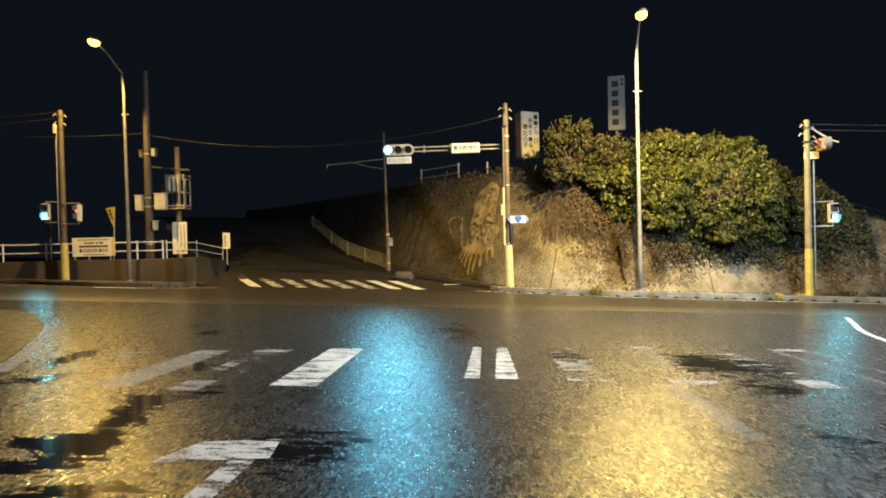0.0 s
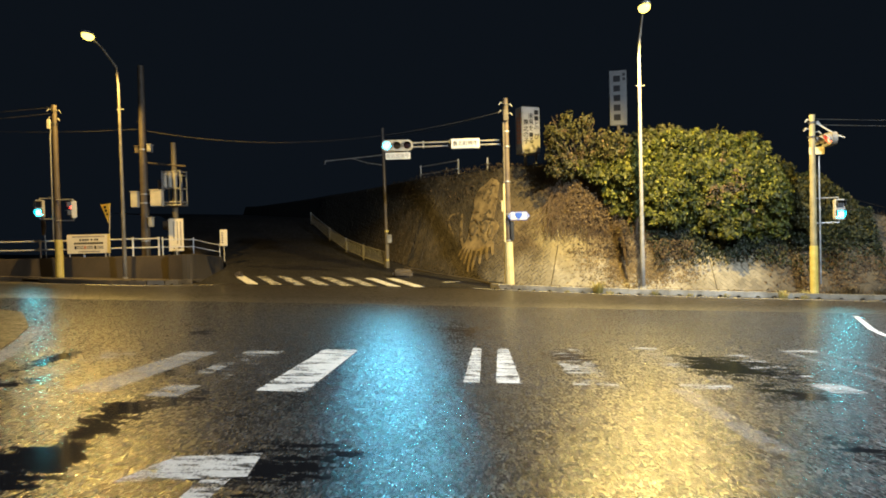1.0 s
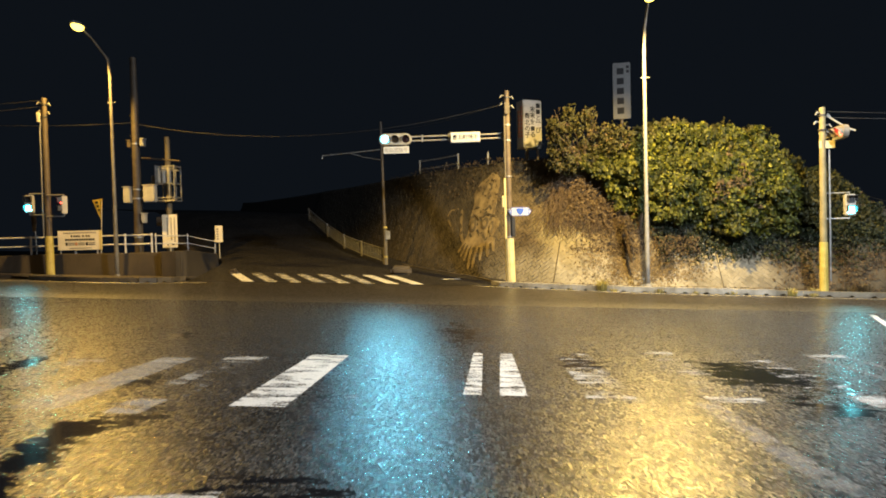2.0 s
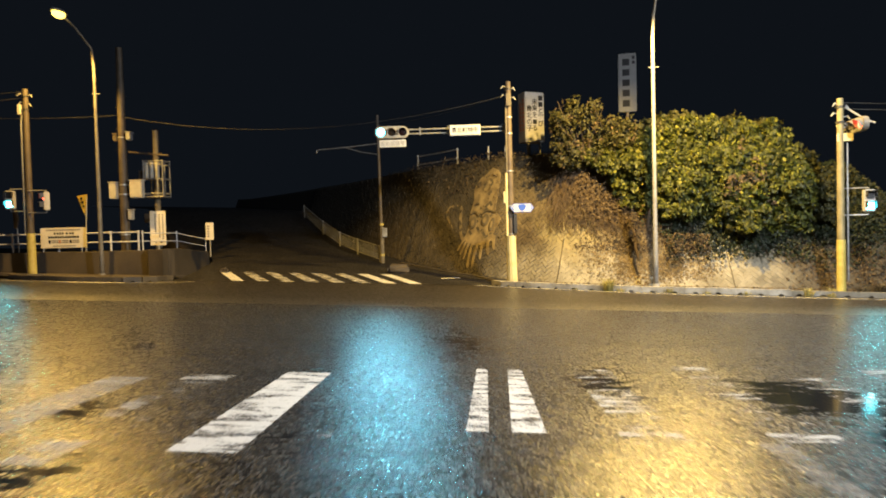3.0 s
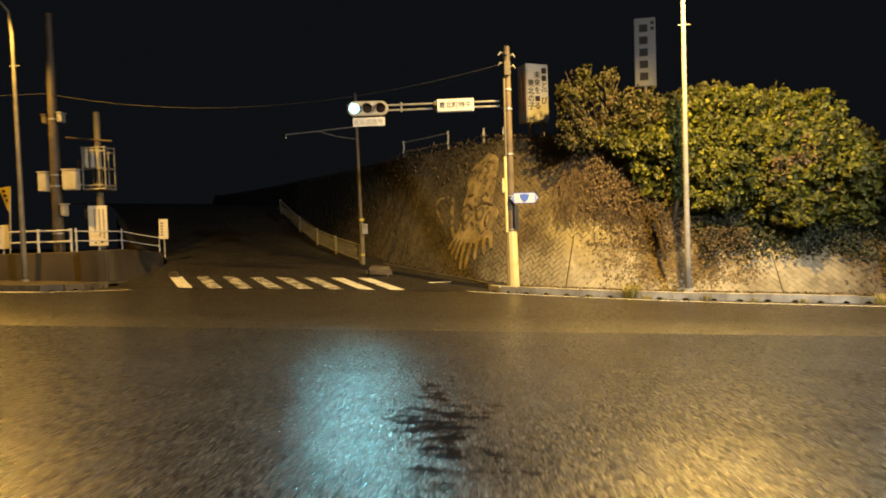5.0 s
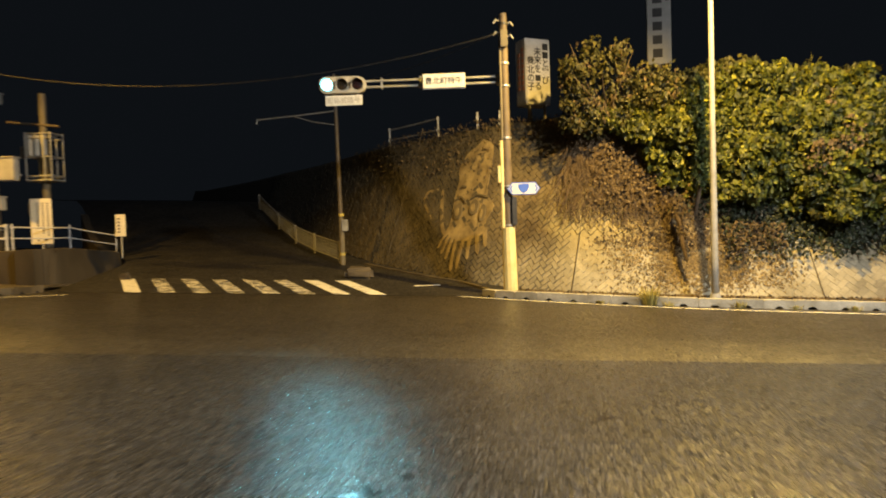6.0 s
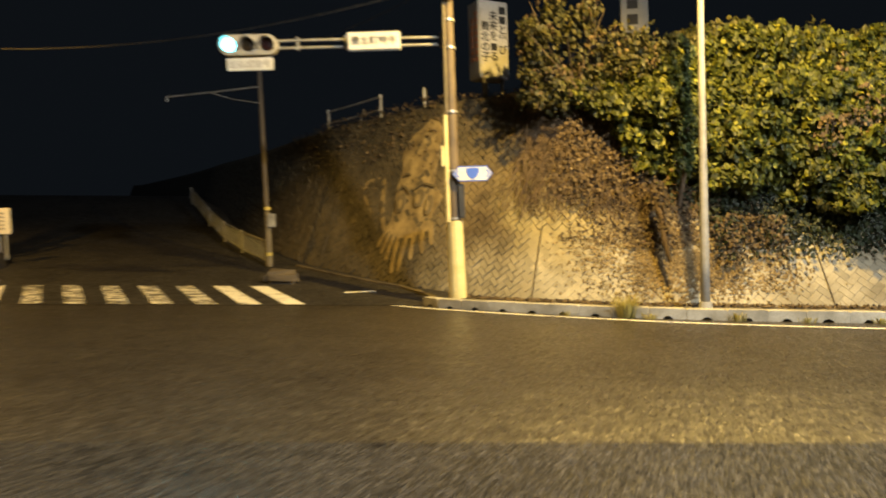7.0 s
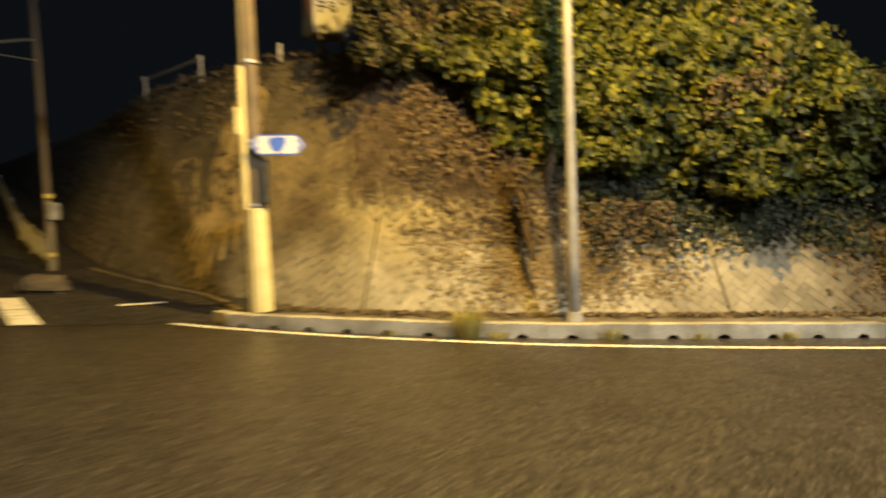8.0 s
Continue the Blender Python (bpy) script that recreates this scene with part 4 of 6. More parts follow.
def traffic_signal(x, y, z, turn, lit, label, paint=STEEL_PAINT):
    """A horizontal three-lens signal head."""
    e = thing("traffic_signal", x, y, z, label, "traffic light", turn=turn)
    housing = part("housing", capsule(bmesh.new(), 1.28, 0.44, -0.05, 0.12), paint, e, "cream housing with rounded ends")
    part("backing", capsule(bmesh.new(), 1.2, 0.38, -0.062, -0.04), paint, housing)
    for k, off in enumerate((GREEN_LIT, LENS_AMBER, LENS_RED)):
        cx = -0.41 + 0.41 * k
        mat = off
        if k == 0 and lit != "green":
            mat = DARK_METAL
        if k == 2 and lit == "red":
            mat = RED_WALK
        part("lens", lens(bmesh.new(), cx, -0.065, 0, 0.15), mat, housing, ("lit blue-green lens" if mat == GREEN_LIT else ""), True)
        part("visor", ring_hood(bmesh.new(), cx, 0, 0.175, 0.27), paint, housing)
    return e


main_signal = traffic_signal(-2.53, 26.33, 5.08, 2, "green", "horizontal traffic light showing blue-green on a long arm")
part("arm", tube(bmesh.new(), [(0.6, 0.05, 0.09), (4.45, 0.17, 0.14)], 0.03, 10), MAST_STEEL, main_signal, "long pale steel arm")
part("arm", tube(bmesh.new(), [(0.6, 0.05, -0.07), (4.45, 0.17, -0.02)], 0.03, 10), MAST_STEEL, main_signal)
for x in (1.05, 2.1, 4.2):
    part("clamp", box(bmesh.new(), x, 0.08 + 0.03 * (x - 0.9), 0.01 + 0.013 * x, 0.06, 0.11, 0.3, 0.01), STEEL, main_signal)
part("hanger", box(bmesh.new(), 0.4, 0.04, -0.28, 0.05, 0.03, 0.2), STEEL, main_signal)

side_signal = traffic_signal(12.76, 23.5, 4.42, -97, "red", "traffic light turned sideways on the kerb pole, showing red", STEEL_DULL)
part("bracket", tube(bmesh.new(), [(-0.35, 0.02, 0), (-0.36, -0.3, 0.0), (-0.3, -0.46, 0.05)], 0.035, 8), STEEL_PAINT, side_signal)
part("bracket", box(bmesh.new(), -0.2, -0.25, -0.34, 0.04, 0.5, 0.26, 0.01), CREAM_SLEEVE, side_signal, "cream bracket plate")


def walk_signal(x, y, z, turn, lit, arms, label):
    """A two-lens walk signal in a pale upright housing."""
    e = thing("walk_signal", x, y, z, label, "pedestrian signal", "walk signals", turn=turn)
    housing = part("housing", box(bmesh.new(), 0, 0.07, 0, 0.34, 0.2, 0.72, 0.03), STEEL_PAINT, e, "cream housing")
    for k, zz in enumerate((0.17, -0.17)):
        on = (lit == "red" and k == 0) or (lit == "green" and k == 1)
        part("lens", box(bmesh.new(), 0, -0.04, zz, 0.22, 0.02, 0.22, 0.008), (RED_WALK if k == 0 else GREEN_WALK) if on else DARK_METAL, housing)
        bm = bmesh.new()
        box(bm, 0, -0.12, zz + 0.14, 0.28, 0.18, 0.012), box(bm, -0.135, -0.1, zz + 0.04, 0.012, 0.14, 0.2), box(bm, 0.135, -0.1, zz + 0.04, 0.012, 0.14, 0.2)
        part("visor", bm, DARK_METAL, housing)
    for zz in (0.42, -0.45):
        part("bracket", tube(bmesh.new(), [(0, 0.07, zz * 0.8), (0, 0.07, zz), (arms[0], arms[1], zz)], 0.022, 8), STEEL, e)
    return e


walk_signal(-17.68, 26.8, 2.98, 12, "green", (0.7, 0.0), "cream walk signal showing green on a pole bracket by the wall")
walk_signal(-16.28, 26.8, 2.90, -50, "red", (-0.45, -0.5), "cream walk signal showing red beside the pole")
walk_signal(13.2, 23.55, 2.0, -4, "green", (-0.75, 0.3), "pale walk signal showing green beside the kerb pole")

# ---- signs on the signal arm and the corner pole ----
place_sign = thing("place_name_sign", 0.2, 26.25, 5.07, "white place-name sign with dark characters on the signal arm", "sign")
part("plate", box(bmesh.new(), 0, 0, 0, 1.12, 0.04, 0.37, 0.012), SIGN_WHITE, place_sign)
part("frame", box(bmesh.new(), 0, 0.03, 0, 1.16, 0.03, 0.41, 0.01), STEEL_PAINT, place_sign)
lettering("豊北町特牛", 0.2, pose(0, -0.024, -0.005, 90, 0, 0), INK, place_sign, bold=0.008)

sub_sign = thing("signal_name_plate", -2.5, 26.3, 4.66, "small white plate with faded writing under the traffic light", "sign")
part("plate", box(bmesh.new(), 0, 0, 0, 1.0, 0.03, 0.27, 0.01), SIGN_WHITE, sub_sign)
lettering("感応式信号", 0.18, pose(0, -0.018, -0.005, 90, 0, 0), INK_FAINT, sub_sign)

route_sign = thing("route_sign", 2.25, 26.26, 2.14, "white hexagonal route plate with a blue shield and arrows", "sign")


def hex_plate(bm, w, h, y0, y1, tip):
    out = [(-w / 2, 0), (-w / 2 + tip, -h / 2), (w / 2 - tip, -h / 2), (w / 2, 0), (w / 2 - tip, h / 2), (-w / 2 + tip, h / 2)]
    f, g = [bm.verts.new((x, y0, z)) for x, z in out], [bm.verts.new((x, y1, z)) for x, z in out]
    bm.faces.new(f), bm.faces.new(g[::-1])
    for i in range(6):
        bm.faces.new((f[(i + 1) % 6], f[i], g[i], g[(i + 1) % 6]))
    bmesh.ops.recalc_face_normals(bm, faces=bm.faces[:])
    return bm


part("rim", hex_plate(bmesh.new(), 0.88, 0.33, -0.012, 0.012, 0.13), SIGN_BLUE, route_sign, "blue rim")
part("plate", hex_plate(bmesh.new(), 0.82, 0.28, -0.018, -0.008, 0.11), SIGN_WHITE, route_sign)
def prism(outline, y0, y1):
    """A flat figure in the x-z plane with thickness from y0 to y1."""
    bm = bmesh.new()
    n = len(outline)
    f, g = [bm.verts.new((x, y0, z)) for x, z in outline], [bm.verts.new((x, y1, z)) for x, z in outline]
    bm.faces.new(f), bm.faces.new(g[::-1])
    for i in range(n):
        bm.faces.new((f[(i + 1) % n], f[i], g[i], g[(i + 1) % n]))
    bmesh.ops.recalc_face_normals(bm, faces=bm.faces[:])
    return bm


part("shield", prism([(-0.14, 0.115), (0.0, 0.128), (0.14, 0.115), (0.145, 0.03), (0.09, -0.075), (0.0, -0.126), (-0.09, -0.075), (-0.145, 0.03)], -0.026, -0.016), SIGN_BLUE, route_sign, "plain blue shield")
for a in (-1, 1):
    part("arrow", prism([(a * x, z) for x, z in ((0.385, 0), (0.31, 0.095), (0.285, 0.075), (0.335, 0.0), (0.285, -0.075), (0.31, -0.095))], -0.024, -0.016), SIGN_BLUE, route_sign)
part("bracket", box(bmesh.new(), -0.3, 0.08, 0, 0.3, 0.14, 0.06, 0.01), STEEL, route_sign)


# ---- boards on the terrace ----
def post_board(name, x, y, z0, z1, w, turn, posts, mat, label, foot):
    """A flat board on posts, from z0 to z1, over a foot height."""
    e = thing(name, x, y, foot, label, "sign", turn=turn)
    part("panel", box(bmesh.new(), 0, 0, (z0 + z1) / 2 - foot, w, 0.03, z1 - z0, 0.008), mat, e)
    for px in posts:
        part("post", rod(bmesh.new(), (px, 0.045, -0.1), (px, 0.045, z1 - foot - 0.1), 0.028, seg=10), STEEL_PAINT, e)
    return e, -foot


board, b0 = post_board("banner_board", -16.2, 27.8, 1.04, 1.86, 1.92, 0, (-0.88, 0.72), SIGN_CREAM, "wide cream notice board with rows of writing above the wall", 0.88)
bars("writing", [(-0.68 + 0.08 * k, 1.77 + b0, 0.062, 0.055) for k in range(18)], INK_GREY, board, -0.018)
bars("writing", [(-0.36 + 0.105 * k, 1.63 + b0, 0.075, 0.08) for k in (0, 1.2, 2.2, 3.2, 4.8, 6.2, 7.2)], INK, board, -0.018)
bars("writing", [(-0.6 + 0.1 * k, 1.48 + b0, 0.08, 0.085) for k in range(13)], INK, board, -0.018)
for x0, mat in ((-0.58, INK), (-0.16, INK_RED), (0.3, INK)):
    bars("writing", [(x0, 1.3 + b0, 0.09, 0.14)], mat, board, -0.018)
    bars("writing", [(x0 + 0.1 + 0.058 * k, z + b0, 0.045, 0.05) for k in range(5) for z in (1.34, 1.265)], INK_GREY, board, -0.018)
bars("writing", [(0.02, 1.12 + b0, 0.95, 0.035)], INK_GREY, board, -0.018)

tall, t0 = post_board("vertical_board", -13.22, 29.75, 1.03, 2.52, 0.64, 14, (0.0,), SIGN_CREAM, "upright cream board with columns of small writing", 0.83)
for x, n in ((0.2, 14), (0.06, 13), (-0.1, 11)):
    bars("writing", [(x, 2.36 - 0.08 * k + t0, 0.055, 0.058) for k in range(n)], INK_GREY, tall, -0.018)
bars("writing", [(0.12, 1.18 + t0, 0.1, 0.07), (-0.1, 1.15 + t0, 0.05, 0.05)], INK, tall, -0.018)

small, s0 = post_board("small_board", -12.1, 32.6, 1.2, 2.02, 0.36, 8, (0.0,), SIGN_CREAM, "small upright cream board at the end of the railing", 0.5)
bars("writing", [(-0.06, 1.85 - 0.12 * k + s0, 0.09, 0.07) for k in range(5)], INK_GREY, small, -0.018)

flag = thing("pennant", -15.6, 28.4, 0.84, "yellow triangular pennant on a leaning stick", "flag")
part("stick", rod(bmesh.new(), (-0.05, 0, -0.1), (0.06, 0, 2.35), 0.02, seg=8), STEEL_PAINT, flag)
bm = bmesh.new()
rows = [[bm.verts.new((-0.36 + (0.46 * i / 4) * (1 - k / 6) + 0.36 * k / 6, -0.025 + 0.015 * math.sin(i * 1.7 + k), 2.33 - 0.85 * k / 6 + 0.06 * i / 4)) for i in range(5)] for k in range(7)]
for a, b in zip(rows, rows[1:]):
    for i in range(4):
        bm.faces.new((a[i], b[i], b[i + 1], a[i + 1]))
bmesh.ops.solidify(bm, geom=bm.faces[:], thickness=0.008)
part("cloth", bm, SIGN_YELLOW, flag, "yellow cloth triangle")
bars("writing", [(-0.14, 2.22, 0.12, 0.1), (-0.1, 2.06, 0.11, 0.1), (-0.05, 1.9, 0.09, 0.09)], INK, flag, -0.05)

furled = thing("furled_banner", -18.3, 28.0, 0.86, "narrow drab banner hanging furled on a thin stake", "banner")
part("stake", rod(bmesh.new(), (0.06, 0, -0.1), (0, 0, 2.5), 0.018, seg=8), STEEL_PAINT, furled)
part("cloth", tube(bmesh.new(), [(0.0, -0.03, 2.45), (-0.02, -0.04, 1.9), (0.03, -0.05, 1.4), (0.0, -0.04, 1.02)], [0.05, 0.085, 0.1, 0.06], 8), RUSTY, furled, "drab furled cloth", True)

# ---- the rack pole behind ----
rack = thing("equipment_pole", -13.8, 31.0, 0.9, "steel pole carrying a caged platform with pale cylinders", "utility pole")
part("shaft", rod(bmesh.new(), (0, 0, -0.2), (0, 0, 5.3), 0.14, 0.12, 14), POLE_CONCRETE, rack)
for z in (2.3, 2.45, 3.1, 3.75, 3.9):
    bm = bmesh.new()
    for a, b in (((-0.44, -0.35), (0.44, -0.35)), ((-0.44, 0.35), (0.44, 0.35)), ((-0.44, -0.35), (-0.44, 0.35)), ((0.44, -0.35), (0.44, 0.35))):
        rod(bm, (*a, z), (*b, z), 0.035 if z < 2.5 else 0.026, seg=6)
    part("frame_ring", bm, STEEL, rack)
for x in (-0.44, 0.2, 0.44):
    for y in (-0.35, 0.35):
        part("upright", rod(bmesh.new(), (x, y, 2.3), (x, y, 3.95), 0.03, seg=6), STEEL, rack)
part("platform", box(bmesh.new(), 0.0, 0, 2.32, 0.88, 0.7, 0.05), STEEL, rack)
for x in (-0.34, -0.1, 0.14):
    c = part("cylinder", rod(bmesh.new(), (x, -0.25, 3.15), (x, -0.25, 3.85), 0.1, seg=14), STEEL_PAINT, rack, "pale metal cylinder", False)
    part("cap", rod(bmesh.new(), (x, -0.25, 3.85), (x, -0.25, 3.91), 0.07, 0.03, 12), DARK_METAL, c)
part("cross_arm", rod(bmesh.new(), (-1.2, -0.1, 4.35), (0.62, -0.1, 4.15), 0.045, seg=8), RUSTY, rack)
part("small_box", box(bmesh.new(), -0.35, -0.2, 1.35, 0.3, 0.2, 0.42, 0.02), RUSTY, rack)
part("small_box", box(bmesh.new(), -0.62, -0.1, 3.3, 0.22, 0.2, 0.4, 0.02), RUSTY, rack)


# ---- railings and fence ----
def pipe_rail(name, posts, rails, height, label, mat, thick=0.03, group=""):
    """Posts at world places with round rails between; rails are heights over the posts' feet."""
    e = thing(name, *posts[0], label, "railing", group)
    o = Vector(posts[0])
    for p in posts:
        q = Vector(p) - o
        post = part("post", rod(bmesh.new(), (q.x, q.y, q.z - 0.1), (q.x, q.y, q.z + height), thick * 1.3, seg=8), mat, e)
        for h in rails:
            part("clamp", box(bmesh.new(), q.x, q.y - thick, q.z + h, thick * 3.4, thick * 2.2, 0.1, 0.008), mat, post)
    for a, b in zip(posts, posts[1:]):
        a, b = Vector(a) - o, Vector(b) - o
        for h in rails:
            mid = (a + b) / 2 + Vector((0, 0, h - 0.012))
            part("rail", tube(bmesh.new(), [a + Vector((0, 0, h)), mid, b + Vector((0, 0, h))], thick, 8), mat, e)
    return e


pipe_rail("pipe_railing", [(-28.5 + 2.02 * k, 27.95, 0.88) for k in range(5)] + [(-18.45, 27.95, 0.88), (-16.5, 27.95, 0.88), (-14.35, 28.0, 0.88), (-13.25, 28.1, 0.88)], (0.36, 0.74), 0.8, "pale two-rail pipe railing along the terrace wall", WHITE_STEEL)
pipe_rail("pipe_railing", [(-13.1, 28.15, 0.88), (-12.75, 30.5, 0.85), (-12.35, 32.7, 0.55)], (0.36, 0.70), 0.8, "pale pipe railing running back beside the side street", WHITE_STEEL, 0.02)


pipe_rail("hilltop_railing", [(-2.3, 35.6, 4.42), (-0.22, 33.05, 4.41)], (0.36, 0.78), 0.86, "weathered two-rail railing on top of the wall", MAST_STEEL, 0.03)
lone = thing("marker_post", 1.2, 31.45, 4.48, "short weathered post on top of the wall", "post")
part("post", rod(bmesh.new(), (0, 0, -0.3), (0, 0, 0.62), 0.04, seg=8), MAST_STEEL, lone)
part("clamp", box(bmesh.new(), 0, -0.03, 0.42, 0.09, 0.06, 0.14, 0.01), MAST_STEEL, lone)
part("clamp", box(bmesh.new(), 0, -0.03, 0.2, 0.09, 0.06, 0.14, 0.01), MAST_STEEL, lone)
copy_thing(lone, pose(1.95, 31.1, 4.45))

FENCE = [(-3.98, 32.75), (-5.5, 35.3), (-6.9, 37.8), (-8.5, 40.8), (-10.5, 44.3)]


def guard_fence():
    """A white picket guard fence up the side street."""
    pts = [Vector((x, y, street_z(x, y))) for x, y in FENCE]
    e = thing("guard_fence", *pts[0], "white vertical-bar guard fence climbing along the side street", "fence")
    o = pts[0]
    for p in pts:
        part("post", box(bmesh.new(), *(p - o + Vector((0, 0, 0.36))), 0.09, 0.09, 0.92, 0.01), MAST_STEEL, e)
    for k, (a, b) in enumerate(zip(pts, pts[1:])):
        a, b = a - o, b - o
        for h in (0.14, 0.76):
            part("rail", rod(bmesh.new(), a + Vector((0, 0, h)), b + Vector((0, 0, h)), 0.025, seg=6), MAST_STEEL, e)
        n = int((b - a).length / 0.2)
        for i in range(1, n):
            q = a.lerp(b, i / n)
            part("bar", rod(bmesh.new(), q + Vector((0, 0, 0.14)), q + Vector((0, 0, 0.76)), 0.013, seg=5 if k < 2 else 4), MAST_STEEL, e)


guard_fence()

# ---- thin pole at the foot of the side street ----
thin = thing("signal_pole", -3.84, 32.5, -0.1, "thin grey-brown steel pole with a long wire arm", "pole")
part("shaft", rod(bmesh.new(), (0, 0, -0.1), (-0.08, 0, 6.95), 0.085, 0.06, 12), RUSTY, thin)
for z in (0.35, 1.78):
    part("band", rod(bmesh.new(), (0, 0, z), (0, 0, z + 0.1), 0.1, seg=12), YELLOW, thin, "yellow reflective band")
part("box", box(bmesh.new(), 0.14, -0.06, 1.45, 0.22, 0.16, 0.42, 0.015), STEEL, thin)
part("foot_sleeve", rod(bmesh.new(), (0, 0, -0.05), (0, 0, 1.7), 0.098, 0.095, 12), POLE_CONCRETE, thin)
part("arm", tube(bmesh.new(), [(-0.05, 0, 5.62), (-1.5, 0.03, 5.50), (-2.98, 0.06, 5.40), (-3.0, 0.06, 5.25)], 0.022, 6), STEEL, thin)
part("stay", tube(bmesh.new(), [(-0.05, 0, 5.1), (-0.9, 0.02, 5.25), (-1.6, 0.03, 5.47)], 0.014, 6), STEEL, thin)

stone = thing("kerb_stone", -2.75, 29.5, street_z(-2.75, 29.5), "loose weathered concrete block at the street corner", "stone")
stump = thing("small_stone", -10.0, 28.75, street_z(-10.0, 28.75), "small dark stone lying at the end of the crossing", "stone")
bm = box(bmesh.new(), 0, 0, 0.08, 0.3, 0.26, 0.26, 0.06)
for v in bm.verts:
    v.co += 0.06 * noise.noise_vector(v.co * 6.0)
part("block", bm, TERRACE_STAINED, stump)
bm = box(bmesh.new(), 0, 0, 0.15, 0.85, 0.4, 0.4, 0.1)
for v in bm.verts:
    v.co += 0.11 * noise.noise_vector(v.co * 4.0)
part("block", bm, KERB_STAINED, stone)

# ---- billboards on the hill ----
tower = thing("billboard", 3.2, 30.45, 4.55, "weathered white box-shaped billboard with dark vertical writing on steel legs", "billboard", turn=25)
part("body", box(bmesh.new(), 0, 0.3, 1.62, 0.94, 0.62, 2.15, 0.02), SIGN_DULL, tower)
for x, y in ((-0.3, 0.1), (0.3, 0.1), (0.0, 0.5)):
    part("leg", rod(bmesh.new(), (x, y, -0.6), (x, y, 0.7), 0.05, seg=10), STEEL_DULL, tower)
bars("writing", [(0.29, 2.45, 0.21, 0.21), (0.29, 2.18, 0.21, 0.21)], INK, tower, -0.012)
for x, z, words in ((0.29, 1.9, "と学び"), (0.0, 2.26, "未来を"), (0.0, 1.14, "る"), (-0.27, 1.95, "豊北の子")):
    for k, ch in enumerate(words):
        lettering(ch, 0.29, pose(x, -0.013, z - 0.278 * k, 90), INK, tower, bold=0.017)
bars("writing", [(0.0, 1.42, 0.2, 0.2)], INK, tower, -0.012)
bars("writing", [(-0.425, 2.42 - 0.096 * k, 0.03, 0.06) for k in range(17)], INK_GREY, tower, -0.012)
for y, z, n in ((0.16, 2.35, 8), (0.4, 2.2, 7)):
    for k in range(n):
        part("writing", box(bmesh.new(), -0.473, y, z - 0.18 * k, 0.006, 0.13, 0.13), INK_RED, tower)

far_board = thing("billboard", 7.22, 30.6, 5.4, "tall narrow billboard toned dark as unlit, with large blurred characters", "billboard", turn=-8)
# board colour darkened because it stands beyond the lamp's light
part("body", box(bmesh.new(), 0, 0.1, 2.15, 0.76, 0.25, 2.5, 0.02), SIGN_GREY, far_board)
part("leg", rod(bmesh.new(), (0, 0.1, -1.2), (0, 0.1, 1.0), 0.07, seg=10), RUSTY, far_board)
bars("writing", [(-0.06, 3.02 - 0.44 * k, 0.3, 0.28) for k in range(5)] + [(0.26, 3.2, 0.12, 0.12), (0.26, 3.0, 0.12, 0.12)], INK, far_board, -0.03)


# ---- overhead cables ----
def cable(pts, sag, r=0.011, label="thin black overhead cable"):
    a, b = Vector(pts[0]), Vector(pts[1])
    n = 20
    line = [a.lerp(b, i / n) - a - Vector((0, 0, 4 * sag * (i / n) * (1 - i / n))) for i in range(n + 1)]
    e = tagged(part("overhead_cable", tube(bmesh.new(), line, r, 5), CABLE), label, "cable", "overhead cables")
    e.location = a
    return e


cable(((-14.5, 29.0, 6.55), (1.8, 26.45, 6.35)), 0.9, 0.011)
cable(((-14.5, 29.0, 6.55), (-30, 26.5, 7.6)), 0.5)
cable(((-17.05, 26.9, 7.2), (-32, 25.5, 7.0)), 0.3, 0.014)
cable(((-17.05, 26.9, 6.95), (-32, 25.5, 6.6)), 0.3)
cable(((12.45, 23.75, 5.2), (34, 24.5, 6.0)), 0.5, 0.013)
cable(((12.45, 23.75, 5.0), (34, 24.5, 5.8)), 0.5, 0.013)
cable(((7.2, 30.8, 6.1), (24, 34, 1.5)), 0.15, 0.02)
cable(((1.8, 26.5, 6.4), (-3.9, 32.5, 6.4)), 0.2, 0.008)


# ---- the mural on the wall ----
MURAL_S = 35.2


def wall_patch(name, outline, out, mat, parent, thick=0.03):
    """A flat figure laid on the wall; outline in metres along and up the wall."""
    bm = bmesh.new()
    vs = [bm.verts.new((a, b, 0)) for a, b in outline]
    f = bm.faces.new(vs)
    if f.normal.z < 0:
        f.normal_flip()
    bmesh.ops.triangulate(bm, faces=bm.faces[:])
    bmesh.ops.subdivide_edges(bm, edges=bm.edges[:], cuts=2, use_grid_fill=True)
    r = bmesh.ops.extrude_face_region(bm, geom=bm.faces[:])
    low = {v for v in r["geom"] if isinstance(v, bmesh.types.BMVert)}
    for v in bm.verts:
        v.co = wall_point(MURAL_S + v.co.x, v.co.y, out if v in low else out - thick)
    bmesh.ops.recalc_face_normals(bm, faces=bm.faces[:])
    return part(name, bm, mat, parent)


mural = thing("wall_mural", 0, 0, 0, "faded yellowish sea-creature relief with drooping arms on the wall", "mural")


def ribbon(pts, w):
    """The outline of a rounded arm along pts, w metres to either side."""
    line = smooth_line([(a, b, 0) for a, b in pts], 4)
    left, right = [], []
    for k, p in enumerate(line):
        d = (line[min(k + 1, len(line) - 1)] - line[max(k - 1, 0)]).normalized()
        n = Vector((-d.y, d.x, 0)) * w * (0.75 if k in (0, len(line) - 1) else 1.0)
        left.append(p + n), right.append(p - n)
    tip = line[-1] + (line[-1] - line[-2]).normalized() * w * 0.8
    return [(p.x, p.y) for p in left] + [(tip.x, tip.y)] + [(p.x, p.y) for p in right[::-1]]


